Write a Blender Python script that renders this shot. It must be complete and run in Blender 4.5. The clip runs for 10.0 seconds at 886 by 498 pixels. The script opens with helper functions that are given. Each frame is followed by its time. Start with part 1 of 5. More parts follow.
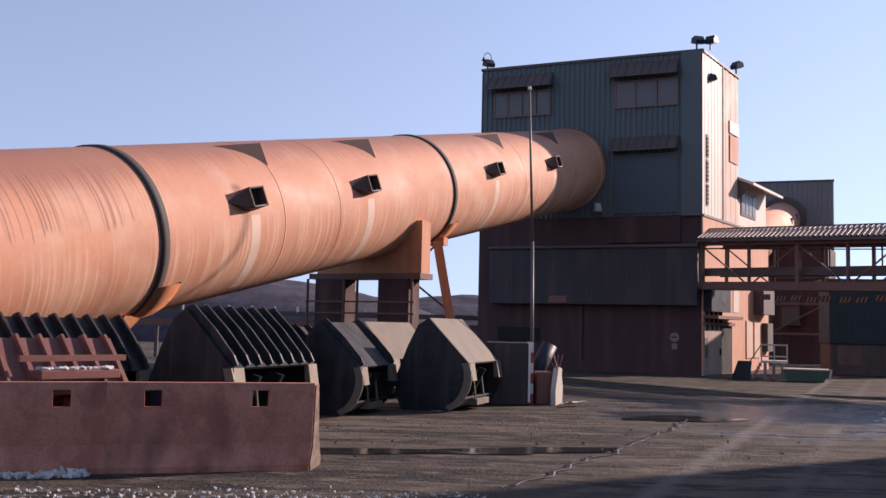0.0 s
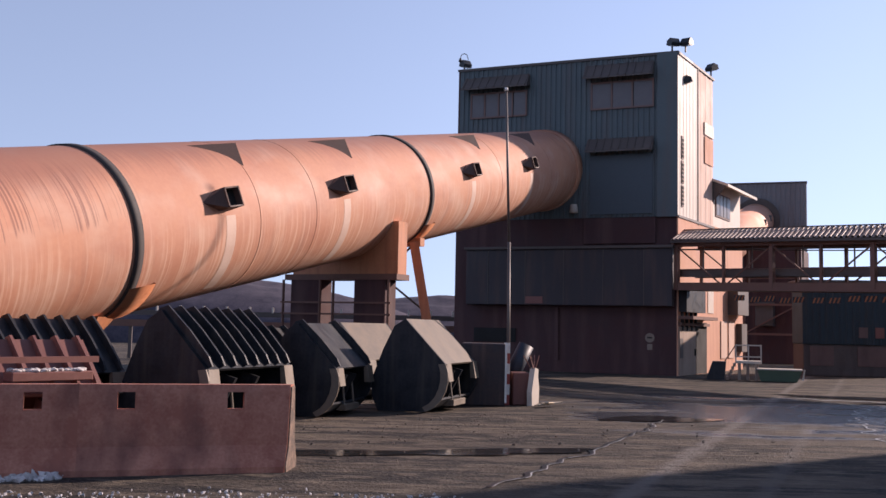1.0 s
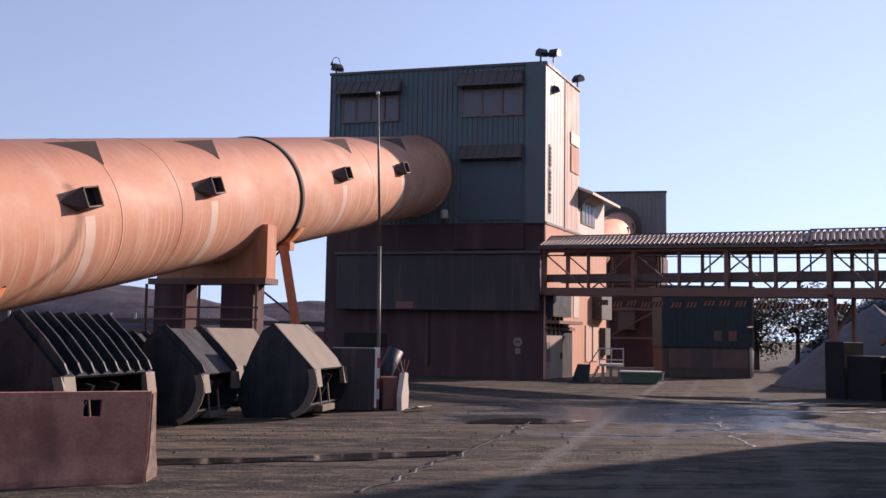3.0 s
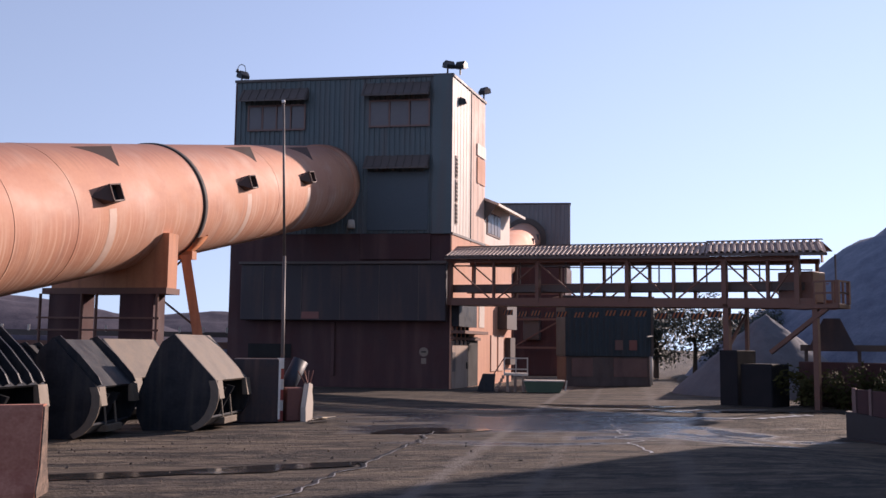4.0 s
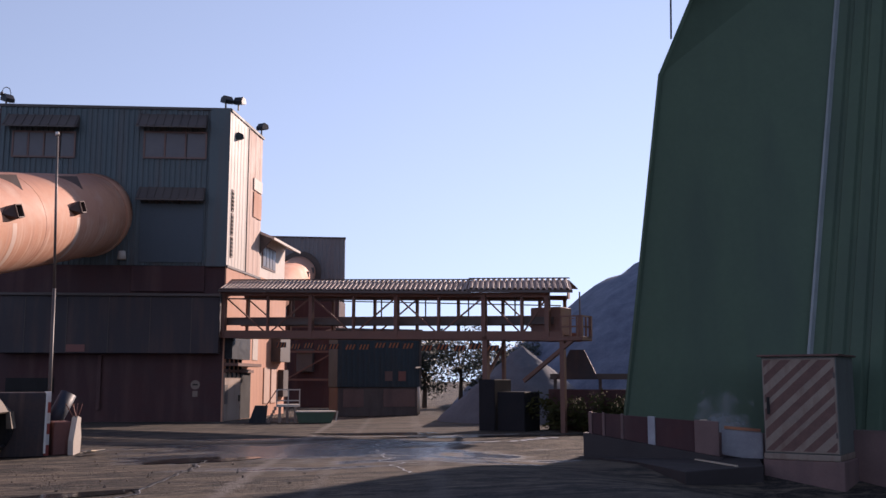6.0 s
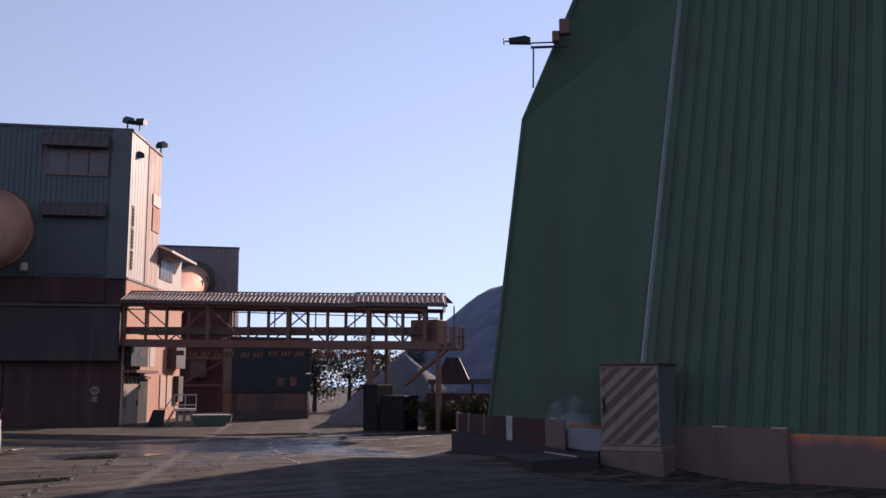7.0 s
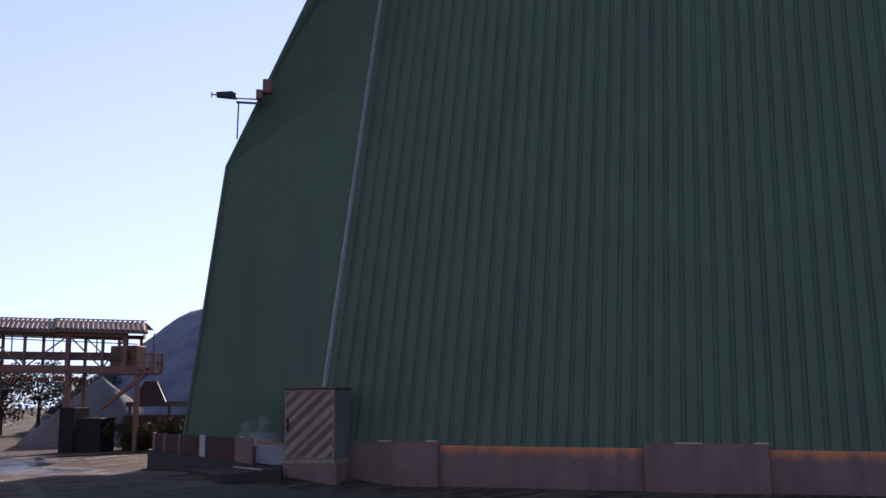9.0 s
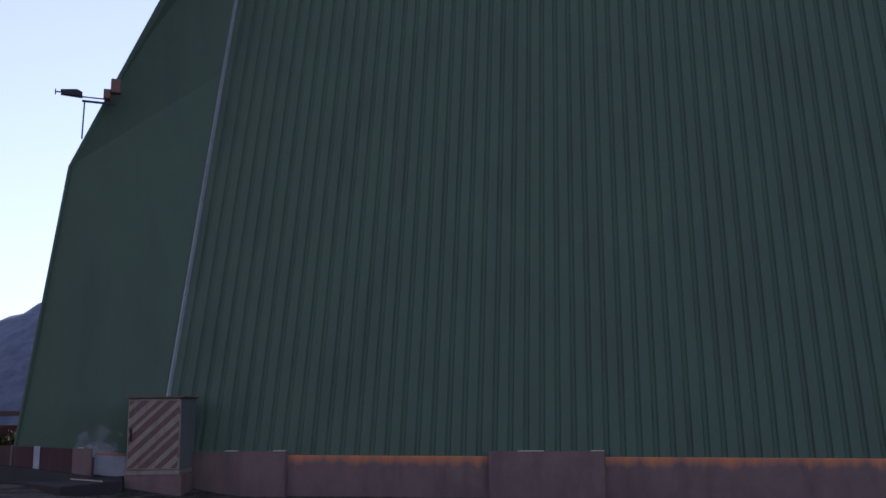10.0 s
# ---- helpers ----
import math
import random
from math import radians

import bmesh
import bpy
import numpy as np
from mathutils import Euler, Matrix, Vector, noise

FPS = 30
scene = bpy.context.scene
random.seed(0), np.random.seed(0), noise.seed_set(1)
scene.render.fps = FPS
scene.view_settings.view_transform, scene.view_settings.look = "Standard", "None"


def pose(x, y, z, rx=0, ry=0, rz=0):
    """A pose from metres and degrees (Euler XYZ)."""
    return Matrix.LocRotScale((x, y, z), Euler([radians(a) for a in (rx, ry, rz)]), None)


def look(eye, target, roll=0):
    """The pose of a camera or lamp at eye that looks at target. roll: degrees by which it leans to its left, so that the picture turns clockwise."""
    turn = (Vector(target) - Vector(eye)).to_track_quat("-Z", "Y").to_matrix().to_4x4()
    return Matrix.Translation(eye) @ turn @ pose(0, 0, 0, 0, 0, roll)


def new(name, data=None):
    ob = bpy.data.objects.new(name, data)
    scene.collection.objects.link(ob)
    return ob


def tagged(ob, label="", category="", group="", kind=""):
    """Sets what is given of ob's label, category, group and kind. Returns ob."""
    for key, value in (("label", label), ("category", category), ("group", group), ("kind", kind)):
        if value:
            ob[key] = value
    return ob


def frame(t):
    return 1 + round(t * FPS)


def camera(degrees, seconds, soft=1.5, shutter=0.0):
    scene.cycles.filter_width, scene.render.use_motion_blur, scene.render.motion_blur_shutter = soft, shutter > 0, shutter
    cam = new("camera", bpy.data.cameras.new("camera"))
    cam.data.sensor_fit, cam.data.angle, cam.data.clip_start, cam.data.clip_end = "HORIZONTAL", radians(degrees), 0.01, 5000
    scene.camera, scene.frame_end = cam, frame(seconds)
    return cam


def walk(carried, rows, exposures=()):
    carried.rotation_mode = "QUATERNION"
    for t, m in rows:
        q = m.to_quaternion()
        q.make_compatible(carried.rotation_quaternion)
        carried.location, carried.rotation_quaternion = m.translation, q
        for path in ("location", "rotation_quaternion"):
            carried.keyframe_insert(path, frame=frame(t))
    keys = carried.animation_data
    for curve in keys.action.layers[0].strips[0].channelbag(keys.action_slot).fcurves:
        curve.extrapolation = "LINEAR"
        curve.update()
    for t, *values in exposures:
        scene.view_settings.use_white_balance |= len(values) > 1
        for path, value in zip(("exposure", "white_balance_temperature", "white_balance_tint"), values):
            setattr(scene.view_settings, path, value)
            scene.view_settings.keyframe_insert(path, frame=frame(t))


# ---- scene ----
cam = camera(49.514, 10.0)
ROWS = [
    (0.0, -0.070, -0.034, 2.214, -0.141, 4.582, 1.243),
    (0.5, -0.078, -0.009, 2.222, -0.642, 4.590, 1.260),
    (1.0, -0.077, 0.011, 2.218, -1.555, 4.654, 1.199),
    (1.5, -0.075, 0.031, 2.214, -2.901, 4.723, 1.150),
    (2.0, -0.063, 0.046, 2.202, -4.871, 4.822, 1.033),
    (3.5, -0.030, 0.080, 2.178, -11.803, 5.405, 0.803),
    (4.0, 0.000, 0.020, 2.170, -14.753, 5.824, 0.641),
    (4.5, 0.014, -0.018, 2.150, -17.939, 6.400, 0.480),
    (5.0, 0.028, -0.070, 2.150, -21.658, 6.810, 0.340),
    (5.5, 0.000, -0.300, 2.105, -24.960, 7.407, 0.167),
    (7.0, -2.521, -5.780, 2.107, -34.520, 8.096, -0.186),
    (7.5, -3.171, -7.373, 2.137, -38.034, 8.191, -0.352),
    (8.0, -3.816, -8.899, 2.143, -42.403, 8.361, -0.543),
    (8.5, -4.524, -9.818, 2.168, -46.818, 8.685, -0.613),
    (9.0, -5.699, -10.043, 2.197, -52.095, 9.088, -0.670),
    (9.5, -6.484, -9.944, 2.185, -56.841, 9.506, -0.679),
    (10.0, -6.807, -9.618, 2.176, -62.329, 9.575, -0.664),
]
walk(cam, [(t, pose(x, y, z, 0, 0, yaw) @ pose(0, 0, 0, 90 + pitch, 0, 0) @ pose(0, 0, 0, 0, 0, roll)) for t, x, y, z, yaw, pitch, roll in ROWS],
     exposures=[(0.0, 0.46, 6700, 26), (3.5, 0.43, 6700, 26), (5.5, 0.36, 6800, 27), (7.5, 0.17, 6850, 28), (8.5, 0.32, 6850, 29), (9.0, 0.50, 6800, 30), (10.0, 0.58, 6800, 30)])

# ---- light: low winter sun from beyond the hall, clear sky ----
SUN_AZ, SUN_EL = radians(62.0), radians(23.0)
world = bpy.data.worlds.new("sky")
scene.world = world
world.use_nodes = True
wn = world.node_tree.nodes
sky = wn.new("ShaderNodeTexSky")
sky.sky_type = "NISHITA"
sky.sun_disc = False
sky.sun_elevation = SUN_EL
sky.sun_rotation = SUN_AZ
sky.air_density, sky.dust_density, sky.ozone_density = 0.9, 0.0, 1.6
wn["Background"].inputs["Strength"].default_value = 0.138
wtc = wn.new("ShaderNodeTexCoord")
hazy = wn.new("ShaderNodeVectorMath")  # an even, slightly hazy winter sky
hazy.operation = "MULTIPLY_ADD"
hazy.inputs[1].default_value, hazy.inputs[2].default_value = (1, 1, 0.5), (0, 0, 0.17)
evened = wn.new("ShaderNodeVectorMath")
evened.operation = "NORMALIZE"
world.node_tree.links.new(wtc.outputs["Generated"], hazy.inputs[0])
world.node_tree.links.new(hazy.outputs[0], evened.inputs[0])
world.node_tree.links.new(evened.outputs[0], sky.inputs["Vector"])
pale = wn.new("ShaderNodeHueSaturation")
pale.inputs["Saturation"].default_value = 0.84
world.node_tree.links.new(sky.outputs[0], pale.inputs["Color"])
world.node_tree.links.new(pale.outputs[0], wn["Background"].inputs["Color"])
sun = new("sun", bpy.data.lights.new("sun", "SUN"))
sun.data.energy, sun.data.angle, sun.data.color = 4.8, radians(1.2), (1.0, 0.87, 0.73)
to_sun = Vector((math.sin(SUN_AZ) * math.cos(SUN_EL), math.cos(SUN_AZ) * math.cos(SUN_EL), math.sin(SUN_EL)))
sun.matrix_world = look((0, 0, 60), Vector((0, 0, 60)) - to_sun)

# ---- materials ----


def mat(name, a, b, rough=0.7, metal=0.0, scale=1.2, fine=18.0, bump=0.15, streak=None, streak_amount=0.5, streak_scale=(5, 5, 0.35), piece=0.0, spec=0.5, contrast=0.25):
    """Two tones mixed by broad and fine noise, with optional run-down streaks in a third tone and relief."""
    m = bpy.data.materials.new(name)
    m.use_nodes = True
    n, l = m.node_tree.nodes, m.node_tree.links
    bsdf = n["Principled BSDF"]
    bsdf.inputs["Metallic"].default_value = metal
    bsdf.inputs["Specular IOR Level"].default_value = spec
    tc = n.new("ShaderNodeTexCoord")
    big = n.new("ShaderNodeTexNoise")
    big.inputs["Scale"].default_value, big.inputs["Detail"].default_value, big.inputs["Roughness"].default_value = scale, 6, 0.65
    l.new(tc.outputs["Object"], big.inputs["Vector"])
    small = n.new("ShaderNodeTexNoise")
    small.inputs["Scale"].default_value, small.inputs["Detail"].default_value = fine, 5
    l.new(tc.outputs["Object"], small.inputs["Vector"])
    add = n.new("ShaderNodeMath")
    add.operation = "MULTIPLY_ADD"
    l.new(small.outputs["Fac"], add.inputs[0])
    add.inputs[1].default_value = 0.35
    l.new(big.outputs["Fac"], add.inputs[2])
    ramp = n.new("ShaderNodeMapRange")
    ramp.inputs["From Min"].default_value, ramp.inputs["From Max"].default_value = 0.68 - contrast, 0.68 + contrast
    l.new(add.outputs[0], ramp.inputs["Value"])
    mix = n.new("ShaderNodeMix")
    mix.data_type = "RGBA"
    mix.inputs[6].default_value, mix.inputs[7].default_value = (*a, 1), (*b, 1)
    l.new(ramp.outputs[0], mix.inputs[0])
    colour = mix.outputs[2]
    if streak:
        mp = n.new("ShaderNodeMapping")
        mp.inputs["Scale"].default_value = streak_scale
        l.new(tc.outputs["Object"], mp.inputs["Vector"])
        st = n.new("ShaderNodeTexNoise")
        st.inputs["Scale"].default_value, st.inputs["Detail"].default_value = 1.0, 5
        l.new(mp.outputs[0], st.inputs["Vector"])
        sr = n.new("ShaderNodeMapRange")
        sr.inputs["From Min"].default_value, sr.inputs["From Max"].default_value = 0.48, 0.72
        sr.inputs["To Max"].default_value = streak_amount
        l.new(st.outputs["Fac"], sr.inputs["Value"])
        m2 = n.new("ShaderNodeMix")
        m2.data_type = "RGBA"
        l.new(sr.outputs[0], m2.inputs[0])
        l.new(colour, m2.inputs[6])
        m2.inputs[7].default_value = (*streak, 1)
        colour = m2.outputs[2]
    if piece:
        oi = n.new("ShaderNodeObjectInfo")
        pr = n.new("ShaderNodeMapRange")
        pr.inputs["To Min"].default_value, pr.inputs["To Max"].default_value = 1 - piece, 1 + piece
        l.new(oi.outputs["Random"], pr.inputs["Value"])
        hv = n.new("ShaderNodeHueSaturation")
        l.new(pr.outputs[0], hv.inputs["Value"])
        l.new(colour, hv.inputs["Color"])
        colour = hv.outputs[0]
    l.new(colour, bsdf.inputs["Base Color"])
    rr = n.new("ShaderNodeMapRange")
    rr.inputs["From Min"].default_value, rr.inputs["From Max"].default_value = 0.3, 0.7
    rr.inputs["To Min"].default_value, rr.inputs["To Max"].default_value = max(0.02, rough - 0.12), min(1, rough + 0.12)
    l.new(big.outputs["Fac"], rr.inputs["Value"])
    l.new(rr.outputs[0], bsdf.inputs["Roughness"])
    if bump:
        bp = n.new("ShaderNodeBump")
        bp.inputs["Strength"].default_value, bp.inputs["Distance"].default_value = bump, 0.03
        l.new(add.outputs[0], bp.inputs["Height"])
        l.new(bp.outputs[0], bsdf.inputs["Normal"])
    return m


M_PIPE = mat("dusty_pipe_paint", (0.50, 0.21, 0.13), (0.62, 0.31, 0.19), 0.72, 0, 0.35, 9, 0.12, (0.60, 0.36, 0.26), 0.75, (0.9, 0.9, 0.9), contrast=0.3)
M_PIPE_WASH = mat("washed_pale_paint", (0.62, 0.42, 0.33), (0.70, 0.52, 0.42), 0.7, 0, 2, 20, 0.1)
M_PIPE_GAP = mat("recess_shaded_joint", (0.035, 0.03, 0.03), (0.06, 0.05, 0.045), 0.8)
M_ORANGE = mat("rusty_orange_steel", (0.46, 0.16, 0.07), (0.58, 0.25, 0.12), 0.65, 0, 1.5, 14, 0.15, (0.28, 0.10, 0.05), 0.5)
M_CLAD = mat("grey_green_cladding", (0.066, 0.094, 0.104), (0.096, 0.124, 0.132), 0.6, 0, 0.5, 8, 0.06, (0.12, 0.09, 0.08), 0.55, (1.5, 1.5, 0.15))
# Lit copy of the cladding for sun-facing sides: cream, with sunlight mixed in.
M_CLAD_LIT = mat("sunlit_cream_cladding", (0.60, 0.50, 0.41), (0.70, 0.61, 0.52), 0.6, 0, 0.5, 8, 0.06, (0.55, 0.36, 0.27), 0.4, (2, 2, 0.2))
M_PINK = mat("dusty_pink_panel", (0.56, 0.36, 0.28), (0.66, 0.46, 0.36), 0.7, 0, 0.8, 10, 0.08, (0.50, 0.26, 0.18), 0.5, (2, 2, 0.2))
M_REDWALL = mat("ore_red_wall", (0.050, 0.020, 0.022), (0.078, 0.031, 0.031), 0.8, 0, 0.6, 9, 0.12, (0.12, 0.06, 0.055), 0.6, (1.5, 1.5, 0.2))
# Bright copy of the red wall for sun-facing sides, sunlight put into its colour.
M_REDLIT = mat("sunlit_salmon_render", (0.58, 0.27, 0.17), (0.66, 0.36, 0.24), 0.8, 0, 0.7, 10, 0.12, (0.45, 0.2, 0.13), 0.5, (2, 2, 0.25))
M_DARKBOX = mat("dark_sheet_metal", (0.026, 0.020, 0.026), (0.042, 0.033, 0.038), 0.6, 0.0, 0.8, 9, 0.08, (0.13, 0.065, 0.05), 0.5, (1.5, 1.5, 0.2))
M_HOOD = mat("dark_awning_metal", (0.07, 0.055, 0.05), (0.11, 0.085, 0.075), 0.6, 0, 1, 12, 0.1)
M_VENT = mat("dark_brown_vent_metal", (0.075, 0.042, 0.034), (0.115, 0.065, 0.052), 0.75, 0, 2, 16, 0.1)
M_HAZARD = mat("dull_orange_flap", (0.24, 0.070, 0.020), (0.34, 0.11, 0.036), 0.7, 0, 2, 16, 0.1)
M_GLASS = mat("dusty_window_glass", (0.085, 0.075, 0.082), (0.125, 0.11, 0.115), 0.38, 0, 1.5, 14, 0.02)
M_FRAME = mat("rusty_window_frame", (0.15, 0.085, 0.072), (0.21, 0.12, 0.10), 0.7)
M_BRIDGE = mat("ore_dusted_bridge_steel", (0.135, 0.064, 0.048), (0.20, 0.10, 0.074), 0.75, 0, 1.5, 14, 0.12, (0.17, 0.085, 0.06), 0.5)
M_ROOFT = mat("dusty_corrugated_roof", (0.24, 0.155, 0.13), (0.35, 0.24, 0.20), 0.65, 0, 0.8, 10, 0.08, (0.34, 0.2, 0.14), 0.5)
M_BLACKST = mat("black_painted_steel", (0.006, 0.009, 0.014), (0.022, 0.025, 0.031), 0.5, 0, 2.2, 14, 0.2, (0.060, 0.052, 0.046), 0.45, spec=0.3, contrast=0.16)
M_BARESTEEL = mat("scoured_steel", (0.115, 0.094, 0.072), (0.20, 0.162, 0.125), 0.6, 0.1, 1.8, 16, 0.12, (0.20, 0.15, 0.11), 0.6)
M_BUCKRED = mat("rust_red_steel", (0.135, 0.050, 0.042), (0.21, 0.085, 0.068), 0.65, 0, 1.5, 14, 0.12)
M_BARRIER = mat("ore_stained_concrete", (0.33, 0.112, 0.073), (0.49, 0.215, 0.150), 0.85, 0, 1.6, 22, 0.5, (0.15, 0.060, 0.048), 0.8, (1.9, 1.9, 0.8), contrast=0.13)
M_CONCRETE = mat("grey_pink_concrete", (0.15, 0.088, 0.080), (0.22, 0.135, 0.122), 0.88, 0, 1.1, 20, 0.25, (0.085, 0.06, 0.06), 0.5, (1.4, 1.4, 0.4))
M_KERB = mat("dark_wet_concrete", (0.030, 0.024, 0.024), (0.052, 0.040, 0.039), 0.75, 0, 1.2, 18, 0.3, (0.035, 0.028, 0.028), 0.5, (1.2, 1.2, 1.2))
M_PALECON = mat("pale_concrete", (0.48, 0.42, 0.36), (0.60, 0.54, 0.47), 0.85, 0, 1.5, 18, 0.2)
M_GREEN = mat("dark_green_cladding", (0.064, 0.101, 0.066), (0.085, 0.128, 0.086), 0.75, 0, 0.35, 6, 0.04, (0.060, 0.086, 0.066), 0.6, (0.8, 0.8, 0.08), spec=0.25)
M_FLASH = mat("grey_corner_flashing", (0.25, 0.28, 0.28), (0.34, 0.37, 0.37), 0.5, 0.2)
M_CAB = mat("weathered_beige_paint", (0.20, 0.150, 0.118), (0.30, 0.228, 0.176), 0.6, 0, 1.5, 16, 0.08, (0.17, 0.095, 0.07), 0.75, (3.0, 3.0, 0.9))
M_STRIPE = mat("faded_red_stripe", (0.095, 0.042, 0.034), (0.17, 0.088, 0.068), 0.65, 0, 3, 20, 0.08)
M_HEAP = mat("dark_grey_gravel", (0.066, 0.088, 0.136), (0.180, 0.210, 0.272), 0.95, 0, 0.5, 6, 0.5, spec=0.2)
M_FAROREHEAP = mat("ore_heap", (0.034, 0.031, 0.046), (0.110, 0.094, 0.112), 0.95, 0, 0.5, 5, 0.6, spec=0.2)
M_PALEHEAP = mat("pale_gravel", (0.11, 0.115, 0.135), (0.17, 0.175, 0.20), 0.95, 0, 1, 14, 0.5, spec=0.2)
M_FARCLAD = mat("far_grey_cladding", (0.16, 0.15, 0.155), (0.21, 0.19, 0.19), 0.65, 0, 0.3, 4, 0.05, (0.15, 0.10, 0.09), 0.5, (0.8, 0.8, 0.1))
M_BLUEDARK = mat("dark_blue_cladding", (0.045, 0.065, 0.080), (0.065, 0.088, 0.105), 0.6, 0, 0.5, 8, 0.06)
M_POLE = mat("weathered_pole", (0.085, 0.072, 0.068), (0.14, 0.12, 0.11), 0.5, 0.3)
M_BLACK = mat("black_void", (0.012, 0.011, 0.011), (0.02, 0.018, 0.017), 0.9)
M_SNOW = mat("dirty_snow", (0.30, 0.27, 0.25), (0.66, 0.65, 0.66), 0.85, 0, 3, 25, 0.4)
M_WHITE = mat("white_paint", (0.62, 0.60, 0.56), (0.74, 0.72, 0.68), 0.6)
M_BARK = mat("bark", (0.05, 0.04, 0.03), (0.09, 0.07, 0.05), 0.9)
M_LEAF = mat("tree_leaf", (0.012, 0.020, 0.010), (0.028, 0.038, 0.018), 0.6, 0, 0.8, 4, 0)
M_BUSH = mat("bush_leaf", (0.028, 0.034, 0.013), (0.070, 0.062, 0.022), 0.9, 0, 1.2, 4, 0, spec=0.1)
M_PALEWASH = mat("lime_washed_concrete", (0.26, 0.25, 0.27), (0.40, 0.39, 0.41), 0.8, 0, 1.6, 14, 0.15)
M_CHIPPED = mat("dirty_chipped_concrete", (0.09, 0.065, 0.052), (0.24, 0.165, 0.125), 0.9, 0, 5, 30, 0.6, contrast=0.12)
M_DUSTSTEEL = mat("dust_caked_steel", (0.018, 0.019, 0.026), (0.075, 0.044, 0.038), 0.75, 0, 0.9, 12, 0.15, (0.13, 0.075, 0.06), 0.5)
M_NAVY = mat("navy_plastic", (0.010, 0.016, 0.030), (0.018, 0.028, 0.048), 0.55)
M_GUARDRED = mat("signal_red_paint", (0.30, 0.045, 0.035), (0.40, 0.075, 0.055), 0.6, 0, 4, 20, 0.1)
M_SHED = mat("shed_teal_cladding", (0.020, 0.036, 0.048), (0.034, 0.054, 0.068), 0.65, 0, 0.5, 8, 0.06, (0.05, 0.045, 0.045), 0.4, (1.5, 1.5, 0.2))
M_PLINTH = mat("stained_plinth", (0.085, 0.066, 0.066), (0.15, 0.115, 0.105), 0.9, 0, 0.8, 14, 0.2, (0.06, 0.045, 0.045), 0.6, (1.5, 1.5, 0.3))
M_SIGNRED = mat("faded_red_sign", (0.20, 0.075, 0.065), (0.26, 0.11, 0.09), 0.7)
M_SLIDE = mat("dusty_pale_door", (0.30, 0.215, 0.165), (0.40, 0.30, 0.235), 0.75, 0, 1.0, 14, 0.1, (0.20, 0.12, 0.09), 0.6, (2, 2, 0.3))
M_WOOD = mat("pale_plank", (0.45, 0.36, 0.26), (0.58, 0.48, 0.36), 0.7)


# ---- geometry helpers ----


def box(bm, lo, hi, bevel=0.0):
    lo, hi = Vector(lo), Vector(hi)
    v = [bm.verts.new((x, y, z)) for z in (lo.z, hi.z) for y in (lo.y, hi.y) for x in (lo.x, hi.x)]
    f = [bm.faces.new([v[i] for i in q]) for q in ((0, 2, 3, 1), (4, 5, 7, 6), (0, 1, 5, 4), (1, 3, 7, 5), (3, 2, 6, 7), (2, 0, 4, 6))]
    if bevel:
        bmesh.ops.bevel(bm, geom=list({e for q in f for e in q.edges}), offset=bevel, segments=1, affect="EDGES")


def beam(bm, p, q, w, h=None):
    """A straight bar of section w by h from p to q."""
    p, q = Vector(p), Vector(q)
    h = w if h is None else h
    d = (q - p).normalized()
    up = Vector((0, 0, 1)) if abs(d.z) < 0.95 else Vector((0, 1, 0))
    s = d.cross(up).normalized()
    t = s.cross(d)
    c = [s * (i * w / 2) + t * (j * h / 2) for i, j in ((-1, -1), (1, -1), (1, 1), (-1, 1))]
    a, b = [bm.verts.new(p + o) for o in c], [bm.verts.new(q + o) for o in c]
    bm.faces.new(a), bm.faces.new(b[::-1])
    for i in range(4):
        bm.faces.new((a[i], b[i], b[(i + 1) % 4], a[(i + 1) % 4]))


def cyl(bm, p, q, r, r2=None, n=16, caps=True):
    p, q = Vector(p), Vector(q)
    r2 = r if r2 is None else r2
    d = (q - p).normalized()
    s = d.orthogonal().normalized()
    t = d.cross(s)
    ring = [[bm.verts.new(c + (s * math.cos(k * math.tau / n) + t * math.sin(k * math.tau / n)) * rr) for k in range(n)] for c, rr in ((p, r), (q, r2))]
    for k in range(n):
        f = bm.faces.new((ring[0][k], ring[0][(k + 1) % n], ring[1][(k + 1) % n], ring[1][k]))
        f.smooth = n > 8
    if caps:
        bm.faces.new(ring[0][::-1]), bm.faces.new(ring[1])


def prism(bm, pts, vec):
    """A polygon extruded along vec."""
    vec = Vector(vec)
    a = [bm.verts.new(Vector(p)) for p in pts]
    b = [bm.verts.new(Vector(p) + vec) for p in pts]
    bm.faces.new(a[::-1]), bm.faces.new(b)
    for i in range(len(a)):
        j = (i + 1) % len(a)
        bm.faces.new((a[i], a[j], b[j], b[i]))


def ribbed(bm, o, along, length, up, pitch=0.28, depth=0.05, thick=0.04, flat=0.5):
    """A trapezoidal profiled sheet: starts at o, runs along a direction, rises by up; ribs stand out to the viewer's side."""
    o, along, up = Vector(o), Vector(along).normalized(), Vector(up)
    nrm = along.cross(up).normalized()
    pts, s = [], 0.0
    while s < length - 1e-6:
        for f, d in ((0, 0), (flat, 0), (flat + 0.12, depth), (0.88, depth)):
            if s + f * pitch <= length:
                pts.append((s + f * pitch, d))
        s += pitch
    pts.append((length, 0))
    lo = [bm.verts.new(o + along * a + nrm * d) for a, d in pts]
    hi = [bm.verts.new(o + up + along * a + nrm * d) for a, d in pts]
    lb = [bm.verts.new(o + along * a - nrm * thick) for a in (0, length)]
    hb = [bm.verts.new(o + up + along * a - nrm * thick) for a in (0, length)]
    for i in range(len(pts) - 1):
        bm.faces.new((lo[i], lo[i + 1], hi[i + 1], hi[i]))
    bm.faces.new((lb[1], lb[0], hb[0], hb[1]))
    bm.faces.new((lb[0], lo[0], hi[0], hb[0]))
    bm.faces.new((lo[-1], lb[1], hb[1], hi[-1]))


